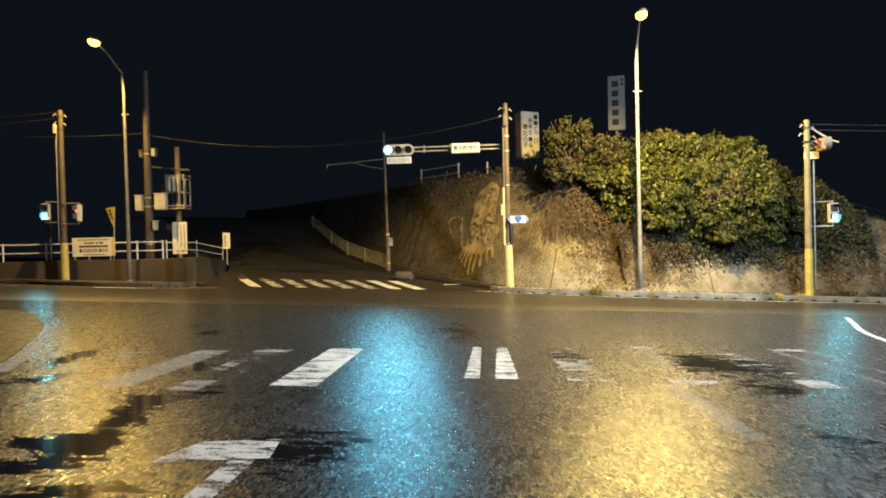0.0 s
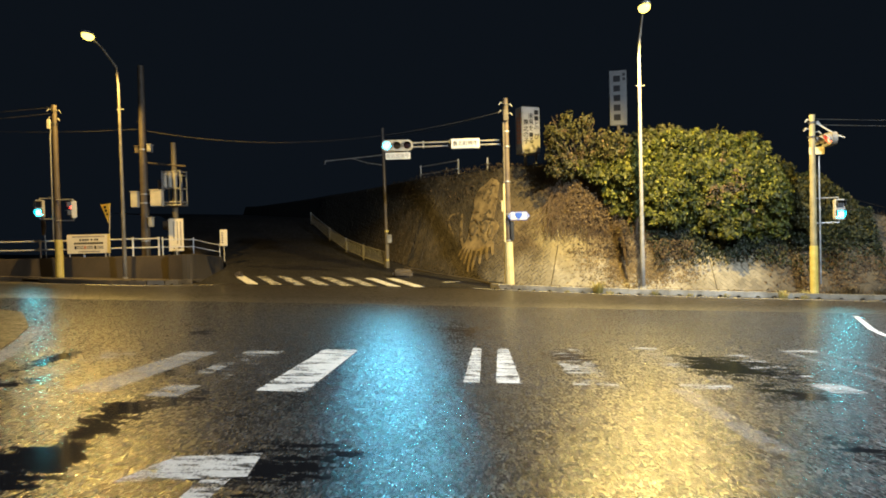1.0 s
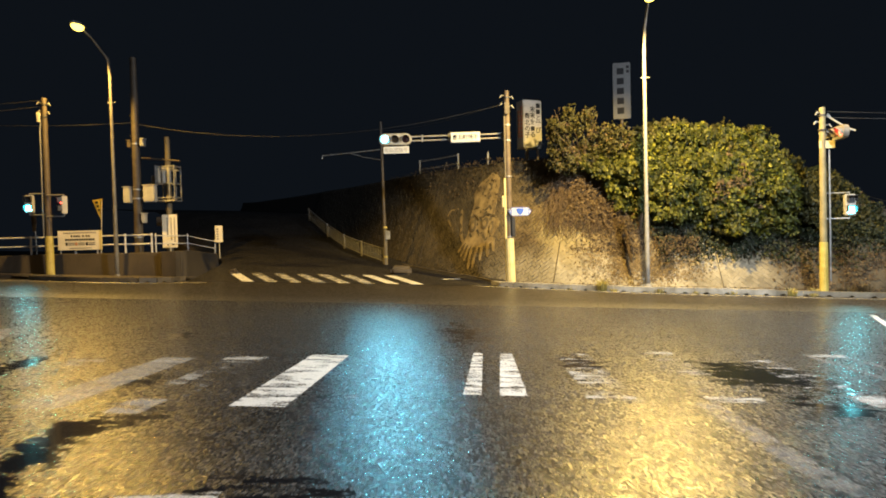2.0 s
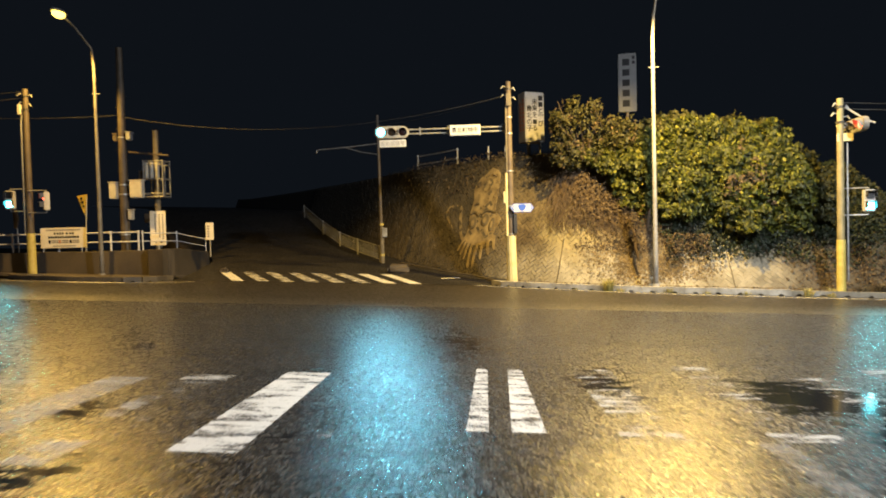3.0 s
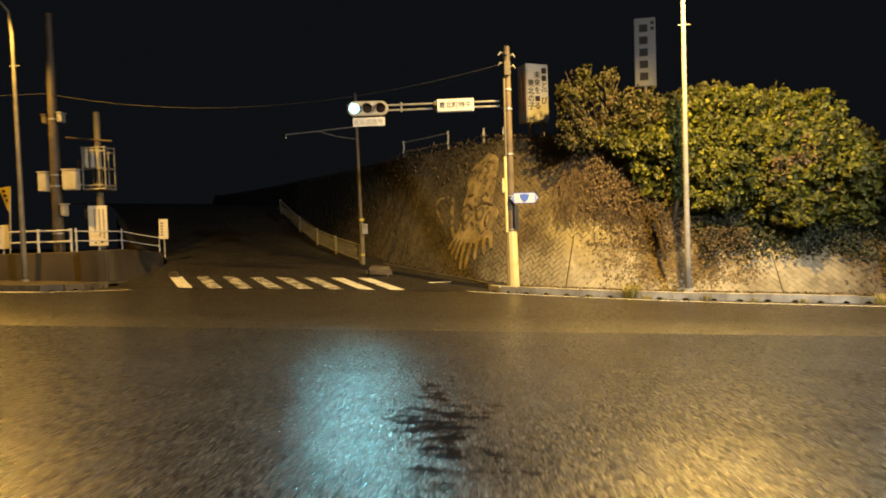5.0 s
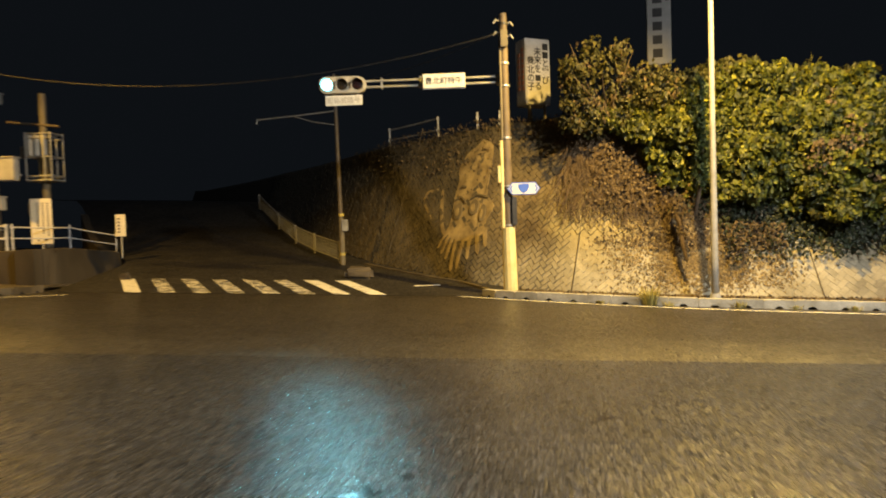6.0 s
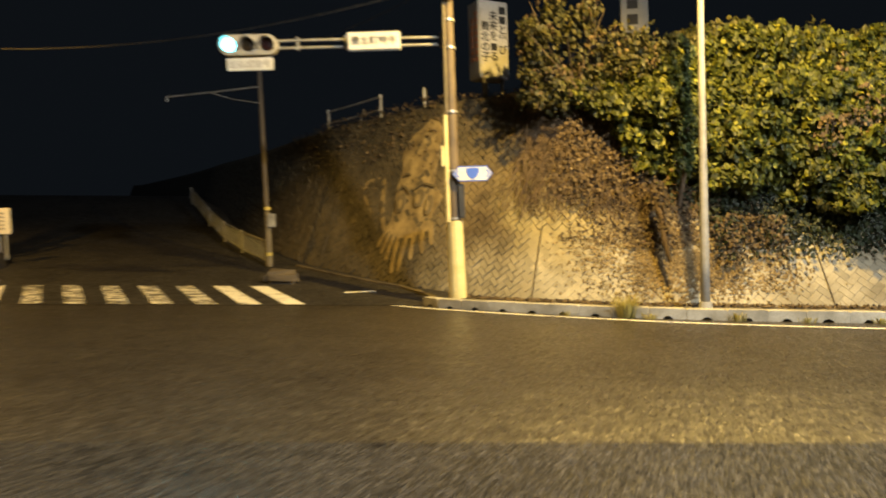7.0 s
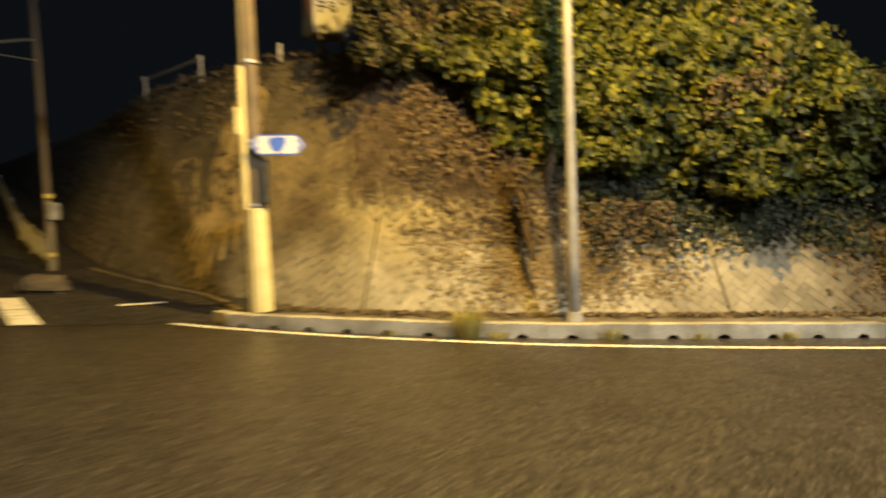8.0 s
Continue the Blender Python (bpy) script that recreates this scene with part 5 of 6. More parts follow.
def oval(a, b, w, h, n=14):
    return [(a + w * math.cos(2 * math.pi * i / n), b + h * math.sin(2 * math.pi * i / n)) for i in range(n)]


hat = smooth_line([(a, b, 0) for a, b in ((0.05, 4.5), (-0.5, 4.3), (-0.65, 3.5), (-0.7, 2.7), (-1.1, 2.3), (-0.9, 1.8), (-1.0, 1.5), (-0.3, 1.15), (0.3, 1.15), (0.8, 1.3), (0.7, 1.7), (0.8, 2.4), (0.8, 3.1), (0.95, 3.45), (0.7, 4.0), (0.3, 4.25), (0.05, 4.5))], 3)[:-1]
wall_patch("mantle", [(p.x, p.y) for p in hat], 0.044, MURAL, mural)
for a0, b0, a1, b1, w in ((0.75, 1.3, 1.0, 0.82, 0.05), (0.58, 1.25, 0.78, 0.67, 0.055), (0.4, 1.2, 0.5, 0.52, 0.06), (0.2, 1.2, 0.15, 0.2, 0.065), (-0.12, 1.2, -0.1, 0.28, 0.065), (-0.42, 1.3, -0.46, 0.62, 0.065), (-0.68, 1.4, -0.85, 0.82, 0.07), (-0.95, 1.6, -1.1, 1.07, 0.07)):
    wall_patch("drooping_arm", ribbon([(a0, b0), ((a0 + a1) / 2 + 0.03, (b0 + b1) / 2), (a1, b1)], w), 0.052, MURAL, mural)
wall_patch("curled_arm", ribbon([(0.65, 1.25), (1.0, 1.4), (1.3, 1.95), (1.55, 2.7)], 0.08), 0.04, MURAL, mural)
wall_patch("curled_arm", ribbon([(1.75, 1.6), (2.0, 1.9), (2.45, 2.3), (2.4, 2.6), (1.85, 2.75)], 0.055), 0.032, MURAL, mural)
for a, b, w, h in ((0.42, 2.05, 0.2, 0.27), (-0.3, 2.22, 0.2, 0.25), (-0.72, 2.05, 0.12, 0.28)):
    wall_patch("eye", oval(a, b, w, h), 0.088, MURAL_DARK, mural)
    wall_patch("pupil", oval(a + 0.03, b - 0.03, w * 0.45, h * 0.5), 0.1, MURAL, mural)
wall_patch("mouth", oval(0.45, 2.87, 0.14, 0.04), 0.09, MURAL_DARK, mural)
for pts in (((0.75, 2.38), (0.45, 2.52), (0.15, 2.35)), ((-0.02, 2.45), (-0.35, 2.62), (-0.8, 2.55))):
    wall_patch("brow", ribbon(pts, 0.03), 0.09, MURAL_DARK, mural)


# ---- leaves ----
def leaf_cloud(name, points, mat, parent, size, label="", bend=0.2, facing=0.9):
    """Many small bent leaves: points are (place, outward way)."""
    verts, faces = [], []
    for p, out in points:
        w = (out * facing + Vector((random.gauss(0, 1), random.gauss(0, 1), random.gauss(0, 1))) * 0.55).normalized()
        side = w.cross(Vector((random.gauss(0, 0.5), random.gauss(0, 0.5), 1))).normalized()
        tip = side.cross(w).normalized()
        s = size * random.uniform(0.6, 1.3)
        k = len(verts)
        c = Vector(p)
        droop = w * s * bend
        verts += [c + tip * s * 0.6 - droop, c + tip * s * 0.2 + side * s * 0.36 - droop, c - tip * s * 0.3 + side * s * 0.32 - droop, c - tip * s * 0.5, c - tip * s * 0.3 - side * s * 0.32 - droop, c + tip * s * 0.2 - side * s * 0.36 - droop]
        faces += [(k, k + 1, k + 2, k + 3), (k, k + 3, k + 4, k + 5)]
    me = bpy.data.meshes.new(name)
    me.from_pydata([tuple(v) for v in verts], [], faces)
    me.materials.append(mat)
    ob = new(name, me)
    ob.parent = parent
    if label:
        ob["label"] = label
    return tagged(ob, kind="stuff")


def clump_points(centre, radii, n):
    """Leaf places over a lumpy clump, denser at its skin."""
    out = []
    for _ in range(n):
        d = Vector((random.gauss(0, 1), random.gauss(0, 1), random.gauss(0, 1))).normalized()
        r = random.uniform(0.55, 1.0) ** 0.5
        r *= 0.85 + 0.35 * noise.noise(d * 2.3 + Vector(centre))
        out.append((Vector(centre) + Vector((d.x * radii[0], d.y * radii[1], d.z * radii[2])) * r, (d * 0.6 + Vector((0, -0.6, 0.35))).normalized()))
    return out


def between(x, pairs):
    return float(np.interp(x, [p[0] for p in pairs], [p[1] for p in pairs]))


TOP = ((4.3, 4.55), (5.0, 4.75), (6.5, 5.1), (7.2, 5.2), (8.5, 5.45), (11.1, 5.4), (11.9, 5.1), (12.5, 4.5))
LOW = ((4.3, 4.2), (4.9, 3.95), (5.7, 3.35), (6.0, 2.3), (6.9, 1.7), (8.2, 1.4), (10.3, 1.15), (12.5, 1.0))
FRONT = ((4.3, 27.5), (5.4, 27.15), (6.5, 26.6), (8, 26.05), (10, 25.4), (12.5, 25.0))
FAR_TOP = ((12.6, 4.4), (13.2, 4.0), (13.7, 3.5), (14.5, 3.35), (15.3, 2.8), (15.9, 1.6))

thicket = thing("bush", 8.8, 27.9, 2.2, "large overhanging broad-leaved bush, yellow-green in the lamplight", "bush")
T0 = Vector((8.8, 27.9, 2.2))
for k in range(9):
    x = 5.6 + 0.8 * k
    foot = Vector((8.0 + 0.18 * k, 28.0, 2.4 + 0.05 * k))
    head = Vector((x, between(x, FRONT) + 1.5, between(x, TOP) - 1.3))
    mid = foot.lerp(head, 0.5) + Vector((0, 0.1, 0.45))
    part("limb", tube(bmesh.new(), [foot - T0 - Vector((0, -0.2, 0.8)), foot - T0, mid - T0, head - T0], [0.09, 0.08, 0.05, 0.015], 7), BARK, thicket)


def foliage(n, x0, x1, low, top, front, leaves, r0, r1):
    """Sprays of leaves over a bulging front, uneven along its edges."""
    out = []
    for _ in range(n):
        x = random.uniform(x0, x1)
        lump = 0.26 * noise.noise(Vector((x * 0.9, 3.1, 0.4))) + 0.3 * noise.noise(Vector((x * 2.7, 1.3, 7.0)))
        lo, hi, fr = between(x, low) + lump, between(x, top) + lump, between(x, front)
        f = random.random()
        z = lo + 0.15 + (hi - lo - 0.3) * f
        hollow = noise.noise(Vector((x * 0.9, z * 1.1, 5.5))) + 0.6 * noise.noise(Vector((x * 2.2, z * 2.4, 8.5)))
        y = fr + 0.25 + 1.5 * f * f + random.uniform(-0.15, 0.35) - 0.6 * hollow
        r = random.uniform(r0, r1)
        out += clump_points((x, y, z), (r * random.uniform(0.6, 1.3), r * 0.8, r * random.uniform(0.5, 1.2)), leaves)
    return out


leaf_cloud("crown", [(p - T0, o) for p, o in foliage(1900, 4.4, 12.35, LOW, TOP, FRONT, 24, 0.13, 0.32)], LEAF, thicket, 0.148)
# shade inside and behind the bush comes from the darker leaf colour
leaf_cloud("inner_leaves", [(p + Vector((0, 0.45, 0.1)) - T0, o) for p, o in foliage(520, 4.9, 12.4, LOW, TOP, FRONT, 34, 0.3, 0.5)], LEAF_SHADED, thicket, 0.15)
leaf_cloud("top_leaves", [(p - T0, o) for p, o in foliage(210, 6.4, 12.2, ((6.4, 4.9), (12.2, 4.9)), ((6.4, 5.5), (8.5, 5.85), (11.0, 5.8), (12.2, 5.1)), ((6.4, 27.8), (12.2, 27.6)), 26, 0.16, 0.32)], LEAF_SHADED, thicket, 0.12, "leaves at the back of the top, toned darker for less light")
pts = []
for _ in range(34):  # a dry brown patch in the green
    pts += [(p - T0, o) for p, o in clump_points((random.gauss(10.2, 0.4), 25.55, random.gauss(2.6, 0.45)), (0.2, 0.2, 0.26), 16)]
leaf_cloud("dry_leaves", pts, LITTER, thicket, 0.1, "dry brown leaves")

dim_bush = thing("bush", 14.2, 26.6, 1.2, "lower green bush behind the kerb pole, shade put in its leaf colour", "bush")
B0 = Vector((14.2, 26.6, 1.2))
for k in range(4):
    part("limb", tube(bmesh.new(), [(0.1 * k, 0.2, -1.2), (0.3 * k - 0.4, 0.1, 0.2), (0.75 * k - 1.1, 0.0, 1.1 + 0.1 * k)], [0.06, 0.045, 0.012], 6), BARK, dim_bush)
leaf_cloud("crown", [(p - B0, o) for p, o in foliage(560, 12.7, 15.8, ((12.6, 1.0), (15.9, 0.5)), FAR_TOP, ((12.6, 25.3), (15.9, 25.6)), 28, 0.14, 0.3)], LEAF_SHADED, dim_bush, 0.12)
leaf_cloud("inner_leaves", [(p + Vector((0, 0.5, 0.1)) - B0, o) for p, o in foliage(120, 12.5, 15.8, ((12.6, 0.8), (15.9, 0.4)), FAR_TOP, ((12.6, 25.3), (15.9, 25.6)), 34, 0.3, 0.5)], LEAF_SHADOW, dim_bush, 0.15)

shrub = thing("shrub", 4.9, 28.4, 4.2, "small autumn-coloured tree with thin upright twigs on the bank", "tree")
S0 = Vector((4.9, 28.4, 4.2))
for k in range(11):
    a = k * 0.8
    head = Vector((1.0 * math.cos(a) * random.uniform(0.6, 1.3) - 0.4, -0.7 + 0.7 * math.sin(a), random.uniform(0.9, 2.1)))
    part("limb", tube(bmesh.new(), [(0.05 * k - 0.2, 0, -0.7), (head.x * 0.3, head.y * 0.4, 0.5), tuple(head)], [0.05, 0.03, 0.007], 6), BARK, shrub)
SHRUB_TOP = ((3.2, 4.6), (3.5, 5.35), (3.9, 6.1), (4.4, 6.4), (5.0, 6.35), (5.7, 5.75), (6.6, 5.5), (7.2, 5.2))
SHRUB_LOW = ((3.2, 4.2), (3.8, 3.9), (4.6, 3.7), (5.4, 4.0), (7.2, 4.6))
for name, mat, n, size in (("crown", LEAF_DRY, 310, 0.105), ("dry_leaves", LITTER, 45, 0.09)):
    pts = []
    for _ in range(n):
        x = random.uniform(3.75, 7.0) if random.random() < 0.65 else random.gauss(4.3, 0.6)
        x = min(max(x, 3.75), 7.0)
        lo, hi = between(x, SHRUB_LOW), between(x, SHRUB_TOP) + 0.25 * noise.noise(Vector((x * 3.0, 9.0, 2.0)))
        r = random.uniform(0.12, 0.34)
        pts += [(p - S0, o) for p, o in clump_points((x, random.uniform(27.4, 28.6), random.uniform(lo, hi)), (r, r, r * 1.1), 17)]
    leaf_cloud(name, pts, mat, shrub, size)


def on_wall(n, s0, s1, h0, h1, keep, lift=0.08):
    """Places scattered over the wall where keep(s, h) lets them be."""
    out = []
    while len(out) < n:
        s, h = random.uniform(s0, s1), random.uniform(h0, h1)
        if random.random() < keep(s, h):
            p, nn = foot_at(s)
            if h < wall_top(p.x, p.y) + 0.3:
                out.append((wall_point(s, h, random.uniform(0.03, lift)), Vector((-nn.x, -nn.y, 0.5)).normalized()))
    return out


S_POLE = RUN[min(range(len(FOOT)), key=lambda k: (FOOT[k] - Vector((3.0, 26.95, 0))).length)]
S_LAMP = RUN[min(range(len(FOOT)), key=lambda k: (FOOT[k] - Vector((6.7, 25.7, 0))).length)]
S_RIGHT = RUN[min(range(len(FOOT)), key=lambda k: (FOOT[k] - Vector((9.6, 25.25, 0))).length)]


def soft(x):
    """0 below 0, 1 above 1, gliding between."""
    x = max(0.0, min(1.0, x))
    return x * x * (3 - 2 * x)


def vines(s, h):
    """Dead vines thickest above and beside the lamp, thinning to bare wall at the foot and towards the corner."""
    n1, n2 = noise.noise(Vector((s * 1.3, h * 1.3, 3))), noise.noise(Vector((s * 0.8, h * 0.8, 7)))
    near = math.exp(-((s - S_LAMP - 0.3) / 1.4) ** 2) * (0.18 + 0.6 * soft(h / 1.6)) * (0.8 + 0.9 * n1)
    bare = 1.3 + 0.95 * math.exp(-((s - S_LAMP - 0.62 * (S_POLE - S_LAMP)) / 1.0) ** 2)
    high = soft((h - bare - 0.7 * n2) / 1.3) * soft((S_POLE - 1.4 + 1.1 * max(0.0, h - 1.8) + n1 - s) / 1.8) * (0.5 + 0.75 * n1)
    return max(0.0, min(1.0, near + high))


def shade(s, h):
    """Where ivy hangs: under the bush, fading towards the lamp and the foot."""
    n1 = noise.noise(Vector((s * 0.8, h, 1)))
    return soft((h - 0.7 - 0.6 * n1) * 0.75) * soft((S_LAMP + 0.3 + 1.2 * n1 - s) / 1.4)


def skirt(s, h):
    """Dry leaves strewn where the ivy gives way to the bare foot."""
    n1 = noise.noise(Vector((s * 1.1, h * 1.6, 11)))
    return max(0.0, math.exp(-((h - 0.72 - 0.4 * n1) / 0.3) ** 2) * (0.5 + n1)) * soft((S_LAMP + 1.5 - s) / 1.5) * soft((s - S_LAMP + 2.8) / 1.4)


dead = thing("dead_vines", 0, 0, 0, "brown dead leaves and vines clinging to the wall", "vines", kind="stuff")
# paler leaves low on the wall, close in tone to its pale foot
leaf_cloud("leaves", on_wall(4200, S_RIGHT - 2.5, S_POLE + 1.0, 0.1, 1.6, vines, 0.05), LITTER_PALE, dead, 0.055, facing=1.4)
# a darker leaf layer beneath the rest fills the gaps dark
leaf_cloud("dark_leaves", on_wall(13000, S_RIGHT - 2.5, S_POLE + 2.0, 1.3, 4.8, vines, 0.05), LITTER_DARK, dead, 0.1, facing=1.6)
leaf_cloud("leaves", on_wall(14500, S_RIGHT - 2.5, S_POLE + 2.0, 1.2, 4.8, vines, 0.16), LITTER, dead, 0.06)
leaf_cloud("leaves", on_wall(4200, S_LAMP - 0.2, S_LAMP + 3.6, 1.9, 4.9, lambda s, h: soft((h - 1.9) / 1.2) * soft((S_LAMP + 3.6 - s) / 1.5), 0.35), LITTER, dead, 0.085)
leaf_cloud("leaves", on_wall(900, S_POLE + 1.0, S_POLE + 11, 2.2, 5.2, lambda s, h: soft((h - 2.2) / 3.0) * (0.4 + 0.6 * noise.noise(Vector((s, h, 5)))), 0.1), LITTER, dead, 0.085)
leaf_cloud("leaves", on_wall(2400, S_RIGHT - 6, S_LAMP + 1.4, 0.25, 1.7, skirt, 0.05), LITTER_PALE, dead, 0.055, facing=1.4)
S_END = RUN[min(range(len(FOOT)), key=lambda k: (FOOT[k] - Vector((18.5, 24.3, 0))).length)]
leaf_cloud("leaves", on_wall(2600, S_END, S_RIGHT - 1.6, 0.05, 1.5, lambda s, h: soft((S_RIGHT - 1.6 - s) / 1.6) * (0.45 + 0.8 * noise.noise(Vector((s * 1.4, h * 1.4, 21)))), 0.08), LITTER, dead, 0.085, facing=1.4)
ivy = thing("ivy", 0, 0, 0, "green ivy under the bush, coloured dark for the bush's shadow", "ivy", kind="stuff")
# these leaves carry the bush's shadow on the wall in their colour
leaf_cloud("leaves", on_wall(11000, S_RIGHT - 6, S_LAMP + 1.4, 0.3, 3.2, shade, 0.35), LEAF_SHADOW, ivy, 0.09)
leaf_cloud("dry_leaves", on_wall(1100, S_LAMP - 2.2, S_LAMP + 1.4, 0.4, 1.8, shade, 0.38), LITTER, ivy, 0.07, "brown withered leaves in the ivy")


# a dead brown trunk leaning on the wall
dead_trunk = thing("dead_trunk", 6.25, 25.85, 0.3, "short dark brown dead trunk with hanging vines on the wall", "trunk")
part("trunk", tube(bmesh.new(), [(0.12, -0.1, -0.2), (0.06, 0.1, 0.25), (0.1, 0.32, 0.7), (0.02, 0.5, 1.1), (0.1, 0.75, 1.6)], [0.04, 0.06, 0.07, 0.055, 0.02], 8), BARK_DARK, dead_trunk)
pts = []
for k in range(20):
    pts += clump_points((random.gauss(0.07, 0.08), 0.15 + 0.025 * k, 0.4 + 0.06 * k), (0.12, 0.09, 0.13), 9)
leaf_cloud("hanging_leaves", pts, LITTER_DARK, dead_trunk, 0.1)

# a dark leafy column up through the bush, standing for the lamp post's shadow
stem = thing("ivy_stem", 6.95, 26.25, 1.4, "narrow dark green leaf column where the lamp post's shadow falls", "ivy")
part("stem", tube(bmesh.new(), [(0, 0.5, -0.1), (0, 0.1, 0.7), (0.05, 0.0, 2.2), (0.02, 0.0, 3.3)], [0.06, 0.05, 0.04, 0.02], 7), BARK, stem)
pts = []
for k in range(34):
    pts += clump_points((random.gauss(0, 0.05), random.gauss(-0.12, 0.06), 0.7 + 2.75 * k / 33), (0.09, 0.1, 0.13), 30)
leaf_cloud("leaves", pts, LEAF_STEM, stem, 0.1)


def thin_tube(line, r, k):
    """Corners and faces of a three-sided runner along line, numbered from k."""
    verts, faces = [], []
    for p in line:
        verts += [tuple(p + Vector(d) * r) for d in ((-1, 0, -0.5), (1, 0, -0.5), (0, -0.4, 1))]
    for a in range(len(line) - 1):
        for i in range(3):
            j = (i + 1) % 3
            faces.append((k + 3 * a + i, k + 3 * a + j, k + 3 * a + 3 + j, k + 3 * a + 3 + i))
    return verts, faces


def strands(n, s0, s1, h0, h1):
    """Thin dry runners trailing over the wall."""
    out_v, out_f = [], []
    for _ in range(n):
        s, h = random.uniform(s0, s1), random.uniform(h0, h1)
        way = random.uniform(-0.6, 0.6)
        line = []
        for k in range(6):
            line.append(wall_point(s, max(0.05, h), random.uniform(0.05, 0.2)))
            s += way * 0.22 + random.gauss(0, 0.05)
            h -= random.uniform(0.05, 0.2)
        verts, faces = thin_tube(line, random.uniform(0.004, 0.009), len(out_v))
        out_v += verts
        out_f += faces
    me = bpy.data.meshes.new("runners")
    me.from_pydata(out_v, [], out_f)
    me.materials.append(VINE_STEM)
    return me


runners = new("runners", strands(1700, S_LAMP - 1.5, S_POLE + 0.6, 2.4, 4.9))
runners.parent = dead
tagged(runners, kind="stuff")
litter = thing("leaf_litter", 0, 0, 0, "brown fallen leaves along the back of the kerb", "leaves", kind="stuff")
pts = []
for _ in range(2600):
    s = random.uniform(S_RIGHT - 5, S_POLE + 1.5)
    p, n = foot_at(s)
    back = abs(random.gauss(0, 0.16))
    q = p - n * back
    pts.append((Vector((q.x, q.y, ground_z(q.x, q.y) + 0.10 + random.uniform(0.0, 0.05))), Vector((0, -0.3, 1)).normalized()))
leaf_cloud("leaves", pts, LITTER, litter, 0.07)


def tuft(name, x, y, z, n, height, spread, mat, label):
    """A tuft of grass blades."""
    verts, faces = [], []
    for _ in range(n):
        a, r = random.uniform(0, 6.3), random.uniform(0, spread)
        b = Vector((r * math.cos(a), r * math.sin(a), 0))
        lean = Vector((math.cos(a), math.sin(a), 0)) * random.uniform(0.1, 0.6) * height
        h = height * random.uniform(0.5, 1.0)
        t = Vector((-math.sin(a), math.cos(a), 0)) * 0.009
        k = len(verts)
        verts += [b - t, b + t, b + lean * 0.35 + Vector((0, 0, h * 0.65)) + t, b + lean * 0.35 + Vector((0, 0, h * 0.65)) - t, b + lean + Vector((0, 0, h))]
        faces += [(k, k + 1, k + 2, k + 3), (k + 3, k + 2, k + 4)]
    me = bpy.data.meshes.new(name)
    me.from_pydata([tuple(v) for v in verts], [], faces)
    me.materials.append(mat)
    ob = new(name, me)
    ob.location = (x, y, z)
    return tagged(ob, label, "grass", "kerb weeds", kind="stuff")


for x, y, n, h in ((4.9, 24.0, 170, 0.5), (5.3, 23.85, 60, 0.16), (6.75, 23.5, 70, 0.22), (9.1, 23.15, 60, 0.15), (10.9, 22.9, 110, 0.3), (11.6, 22.85, 60, 0.16), (3.9, 24.45, 40, 0.12), (7.9, 23.3, 50, 0.12), (12.0, 23.6, 90, 0.3), (10.3, 23.3, 60, 0.2), (11.3, 23.1, 70, 0.18)):
    tuft("kerb_weeds", x, y, ground_z(x, y) - 0.01, n, h, 0.16, GRASS_LIVE, "pale dry weeds growing from the kerb joint")


for x, y, n, h in ((12.9, 23.4, 90, 0.3), (13.6, 23.6, 110, 0.4), (14.4, 23.3, 90, 0.35), (15.2, 23.6, 110, 0.45), (16.1, 23.2, 90, 0.35), (17.0, 23.4, 100, 0.4)):
    tuft("verge_grass", x, y, ground_z(x, y) + 0.08, n, h, 0.35, GRASS, "brown dry grass clump on the verge")


def bank_grass():
    """Dry grass over the edge of the bank."""
    verts, faces = [], []
    for _ in range(5000):
        s = random.uniform(S_RIGHT - 8, S_POLE + 14)
        p, n = foot_at(s)
        top = wall_top(p.x, p.y)
        b = wall_point(s, top - random.uniform(-0.05, 0.7) ** 1.0, 0.03) + n * random.uniform(0, 0.6)
        a = random.uniform(0, 6.3)
        out = Vector((-n.x, -n.y, 0)) * random.uniform(0.0, 0.25) + Vector((math.cos(a), math.sin(a), 0)) * 0.12
        h = random.uniform(0.08, 0.26)
        t = Vector((-math.sin(a), math.cos(a), 0)) * 0.008
        k = len(verts)
        verts += [b - t, b + t, b + out * 0.5 + Vector((0, 0, h * 0.7)) + t, b + out * 0.5 + Vector((0, 0, h * 0.7)) - t, b + out * 1.5 + Vector((0, 0, h * 0.8))]
        faces += [(k, k + 1, k + 2, k + 3), (k + 3, k + 2, k + 4)]
    me = bpy.data.meshes.new("bank_grass")
    me.from_pydata([tuple(v) for v in verts], [], faces)
    me.materials.append(GRASS)
    return tagged(new("bank_grass", me), "dry brown grass along the top of the bank", "grass", kind="stuff")


bank_grass()


# ---- the wall's herringbone blocks ----
BLOCK = 0.15
GAP = 0.004


def block_corners(kind, i, j):
    """A block's four corners, along and up the slope, turned by 45 degrees."""
    w, l = (2, 1) if kind else (1, 2)
    g = GAP / 2 / BLOCK
    out = []
    for a, b in ((i + g, j + g), (i + w - g, j + g), (i + w - g, j + l - g), (i + g, j + l - g)):
        out.append(((a - b) * BLOCK * 0.7071, (a + b) * BLOCK * 0.7071))
    return out


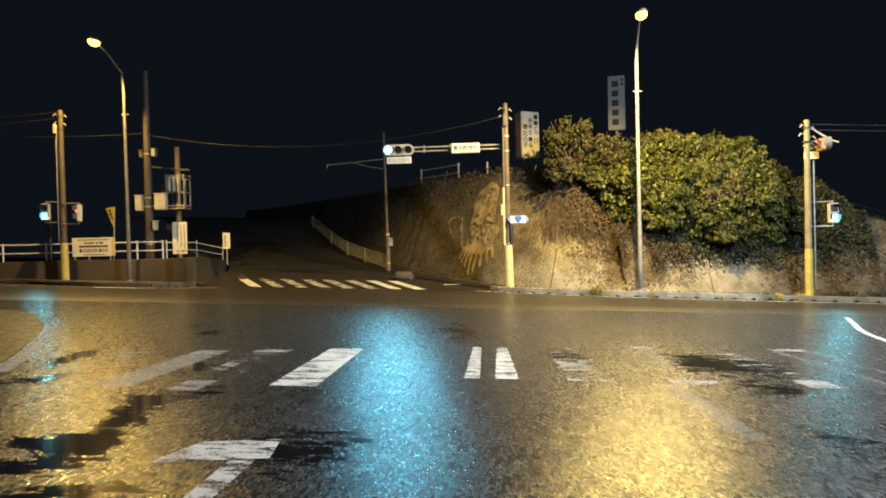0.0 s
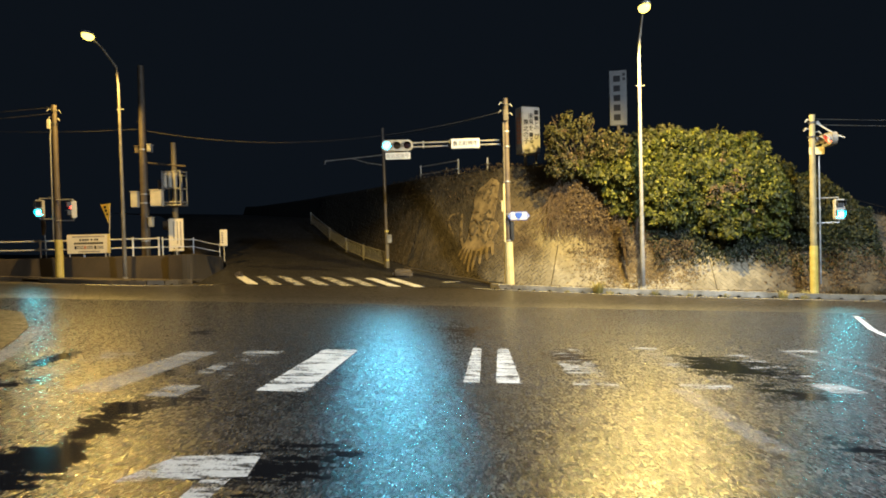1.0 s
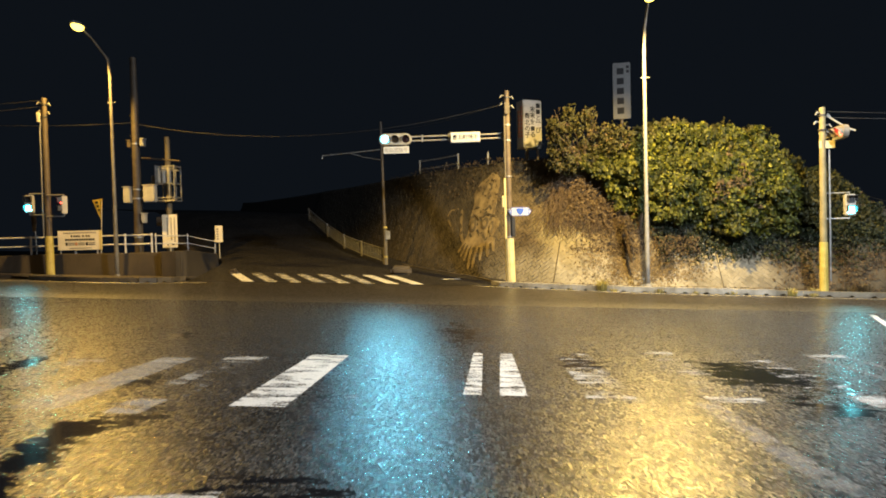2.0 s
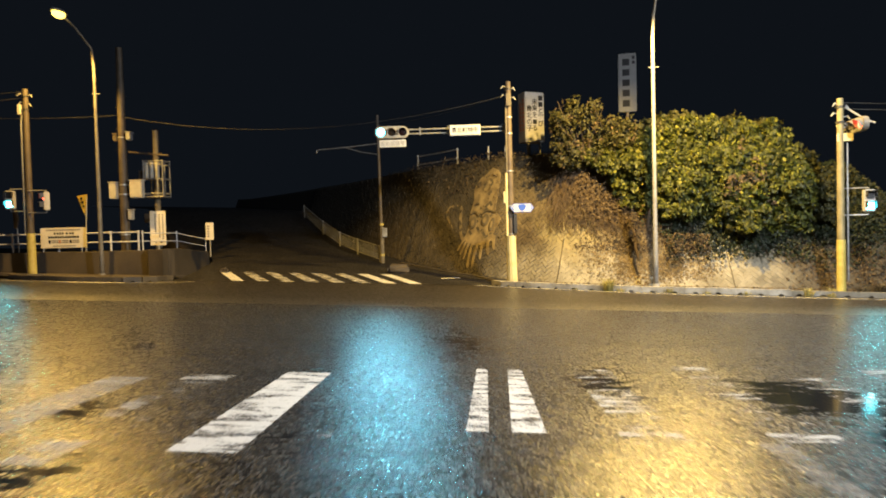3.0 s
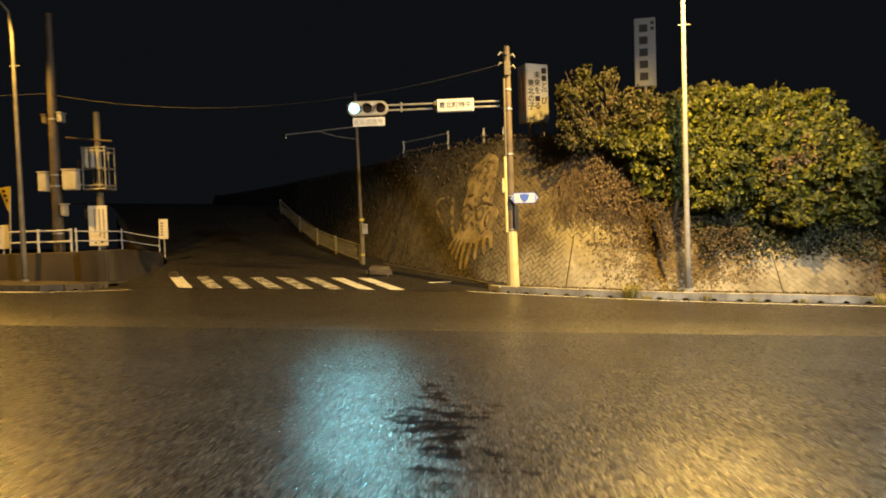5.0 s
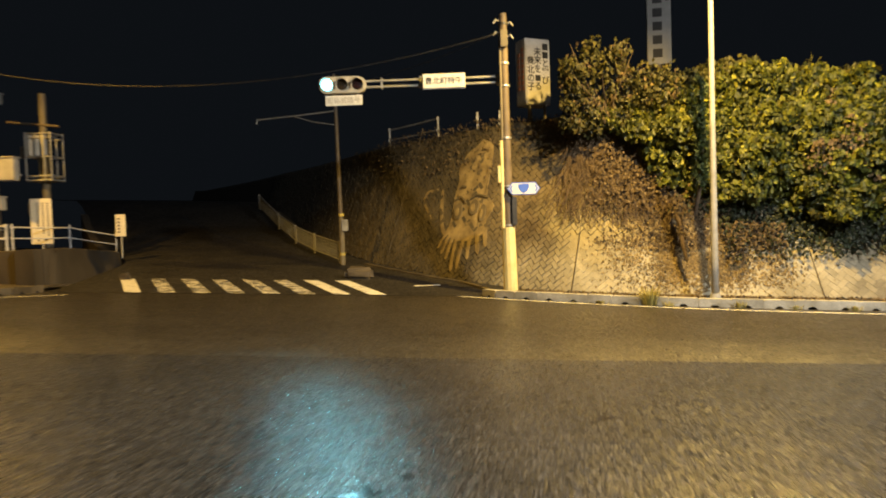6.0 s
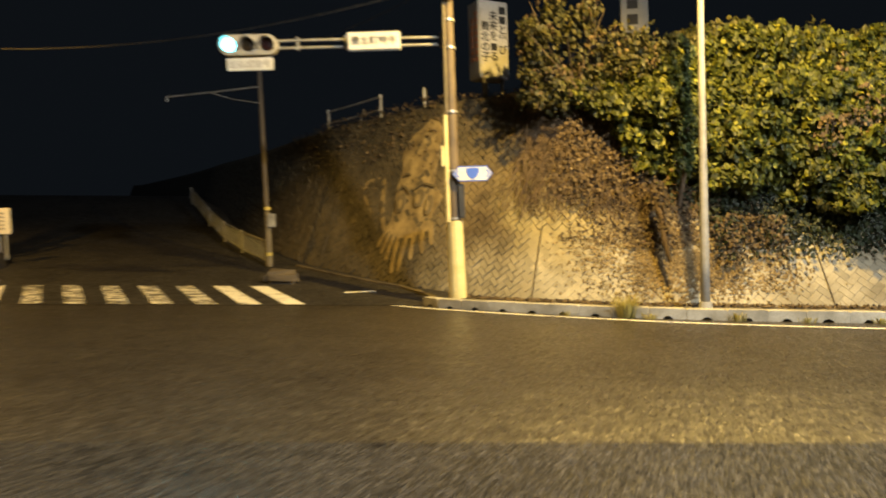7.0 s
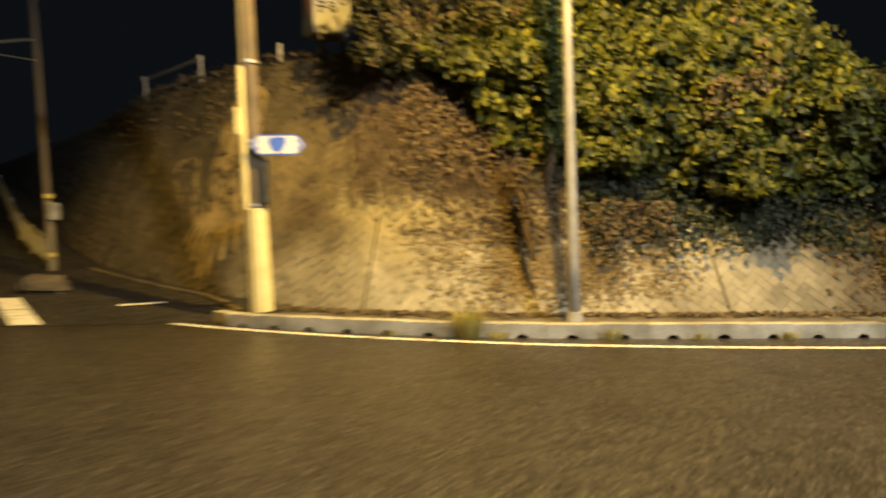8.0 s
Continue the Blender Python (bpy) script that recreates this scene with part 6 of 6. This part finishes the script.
def build_blocks():
    picked, rest_v, rest_f = 0, [], []
    s_end = S_POLE + 24
    shared = {}
    span = int(s_end / BLOCK / 1.4142) + 20
    for d in range(-9, 2 * span):
        for e in range(-5, 60):
            i, j = (d + e), (e - d)
            for ii, jj in ((i, j), (i + 1, j)):
                m = (ii - jj) % 4
                if m not in (0, 3):
                    continue
                cs = block_corners(m == 0, ii, jj)
                cu, cv = sum(c[0] for c in cs) / 4, sum(c[1] for c in cs) / 4
                h = cv / SLOPE_LENGTH
                if h < -0.12 or cu < 4 or cu > s_end:
                    continue
                p, nn = foot_at(cu)
                if h > wall_top(p.x, p.y) - 0.12:
                    continue
                worn = soft((S_POLE + 0.9 + 0.8 * noise.noise(Vector((cu, h, 2))) - cu) / 1.5) * soft((1.9 + noise.noise(Vector((cu * 0.7, h * 0.7, 4))) - h) / 1.2)
                proud = random.uniform(0.003, 0.012) * worn + random.uniform(0.02, 0.046) * (1 - worn)
                taper = 0.962 * worn + 0.895 * (1 - worn)
                if picked < 300 and S_RIGHT - 1.4 < cu < S_RIGHT + 2.4 and h < 1.9 or picked < 300 and S_LAMP + 2.2 < cu < S_POLE - 0.2 and h < 1.7:
                    key = m
                    if key not in shared:
                        bm = bmesh.new()
                        low = [bm.verts.new((c[0] - cu, c[1] - cv, -0.02)) for c in cs]
                        top = [bm.verts.new(((c[0] - cu) * 0.965, (c[1] - cv) * 0.965, 0.012)) for c in cs]
                        bm.faces.new(top)
                        for k in range(4):
                            bm.faces.new((low[k], low[(k + 1) % 4], top[(k + 1) % 4], top[k]))
                        bmesh.ops.recalc_face_normals(bm, faces=bm.faces[:])
                        me = bpy.data.meshes.new("block")
                        bm.to_mesh(me)
                        bm.free()
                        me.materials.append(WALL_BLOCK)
                        shared[key] = me
                    ob = new("block", shared[key])
                    ob.parent = hill_wall
                    q = wall_point(cu, h)
                    along = (wall_point(cu + 0.1, h) - wall_point(cu - 0.1, h)).normalized()
                    up = (wall_point(cu, h + 0.1) - wall_point(cu, h - 0.1)).normalized()
                    face = along.cross(up).normalized()
                    if face.y > 0:
                        face = -face
                        along = up.cross(face)
                    rot = Matrix((along, up, face)).transposed().to_4x4()
                    flip = -1 if (wall_point(cu + 0.1, h) - q).dot(along) < 0 else 1
                    ob.matrix_basis = Matrix.Translation(q + face * random.uniform(-0.008, 0.01)) @ rot @ Matrix.Diagonal((flip, 1, 1, 1)) if flip > 0 else Matrix.Translation(q) @ rot @ pose(0, 0, 0, 0, 0, 90)
                    picked += 1
                    continue
                k = len(rest_v)
                rest_v += [wall_point(c[0], c[1] / SLOPE_LENGTH, -0.02) for c in cs]
                rest_v += [wall_point(cu + (c[0] - cu) * taper, (cv + (c[1] - cv) * taper) / SLOPE_LENGTH, proud) for c in cs]
                rest_f.append((k + 7, k + 6, k + 5, k + 4))
                for q in range(4):
                    r = (q + 1) % 4
                    rest_f.append((k + q, k + q + 4, k + r + 4, k + r))
    me = bpy.data.meshes.new("blocks")
    me.from_pydata([tuple(v) for v in rest_v], [], rest_f)
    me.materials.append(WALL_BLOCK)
    ob = new("blocks", me)
    ob.parent = hill_wall
    tagged(ob, kind="stuff")


build_blocks()
for s, lean in ((S_RIGHT, 0.12), (S_LAMP + 3.35, 0.0), (34.65, -0.02), (38.95, 0.0)):
    bm = bmesh.new()
    rows = []
    for i in range(15):
        h = 0.02 + 5.0 * i / 14
        rows.append([bm.verts.new(wall_point(s + lean * h + d, h, o)) for d, o in ((-0.009, -0.02), (-0.009, 0.045), (0.009, 0.045), (0.009, -0.02))])
    for a, b in zip(rows, rows[1:]):
        for i in range(3):
            bm.faces.new((a[i], b[i], b[i + 1], a[i + 1]))
    part("joint", bm, TERRACE_STAINED, hill_wall)
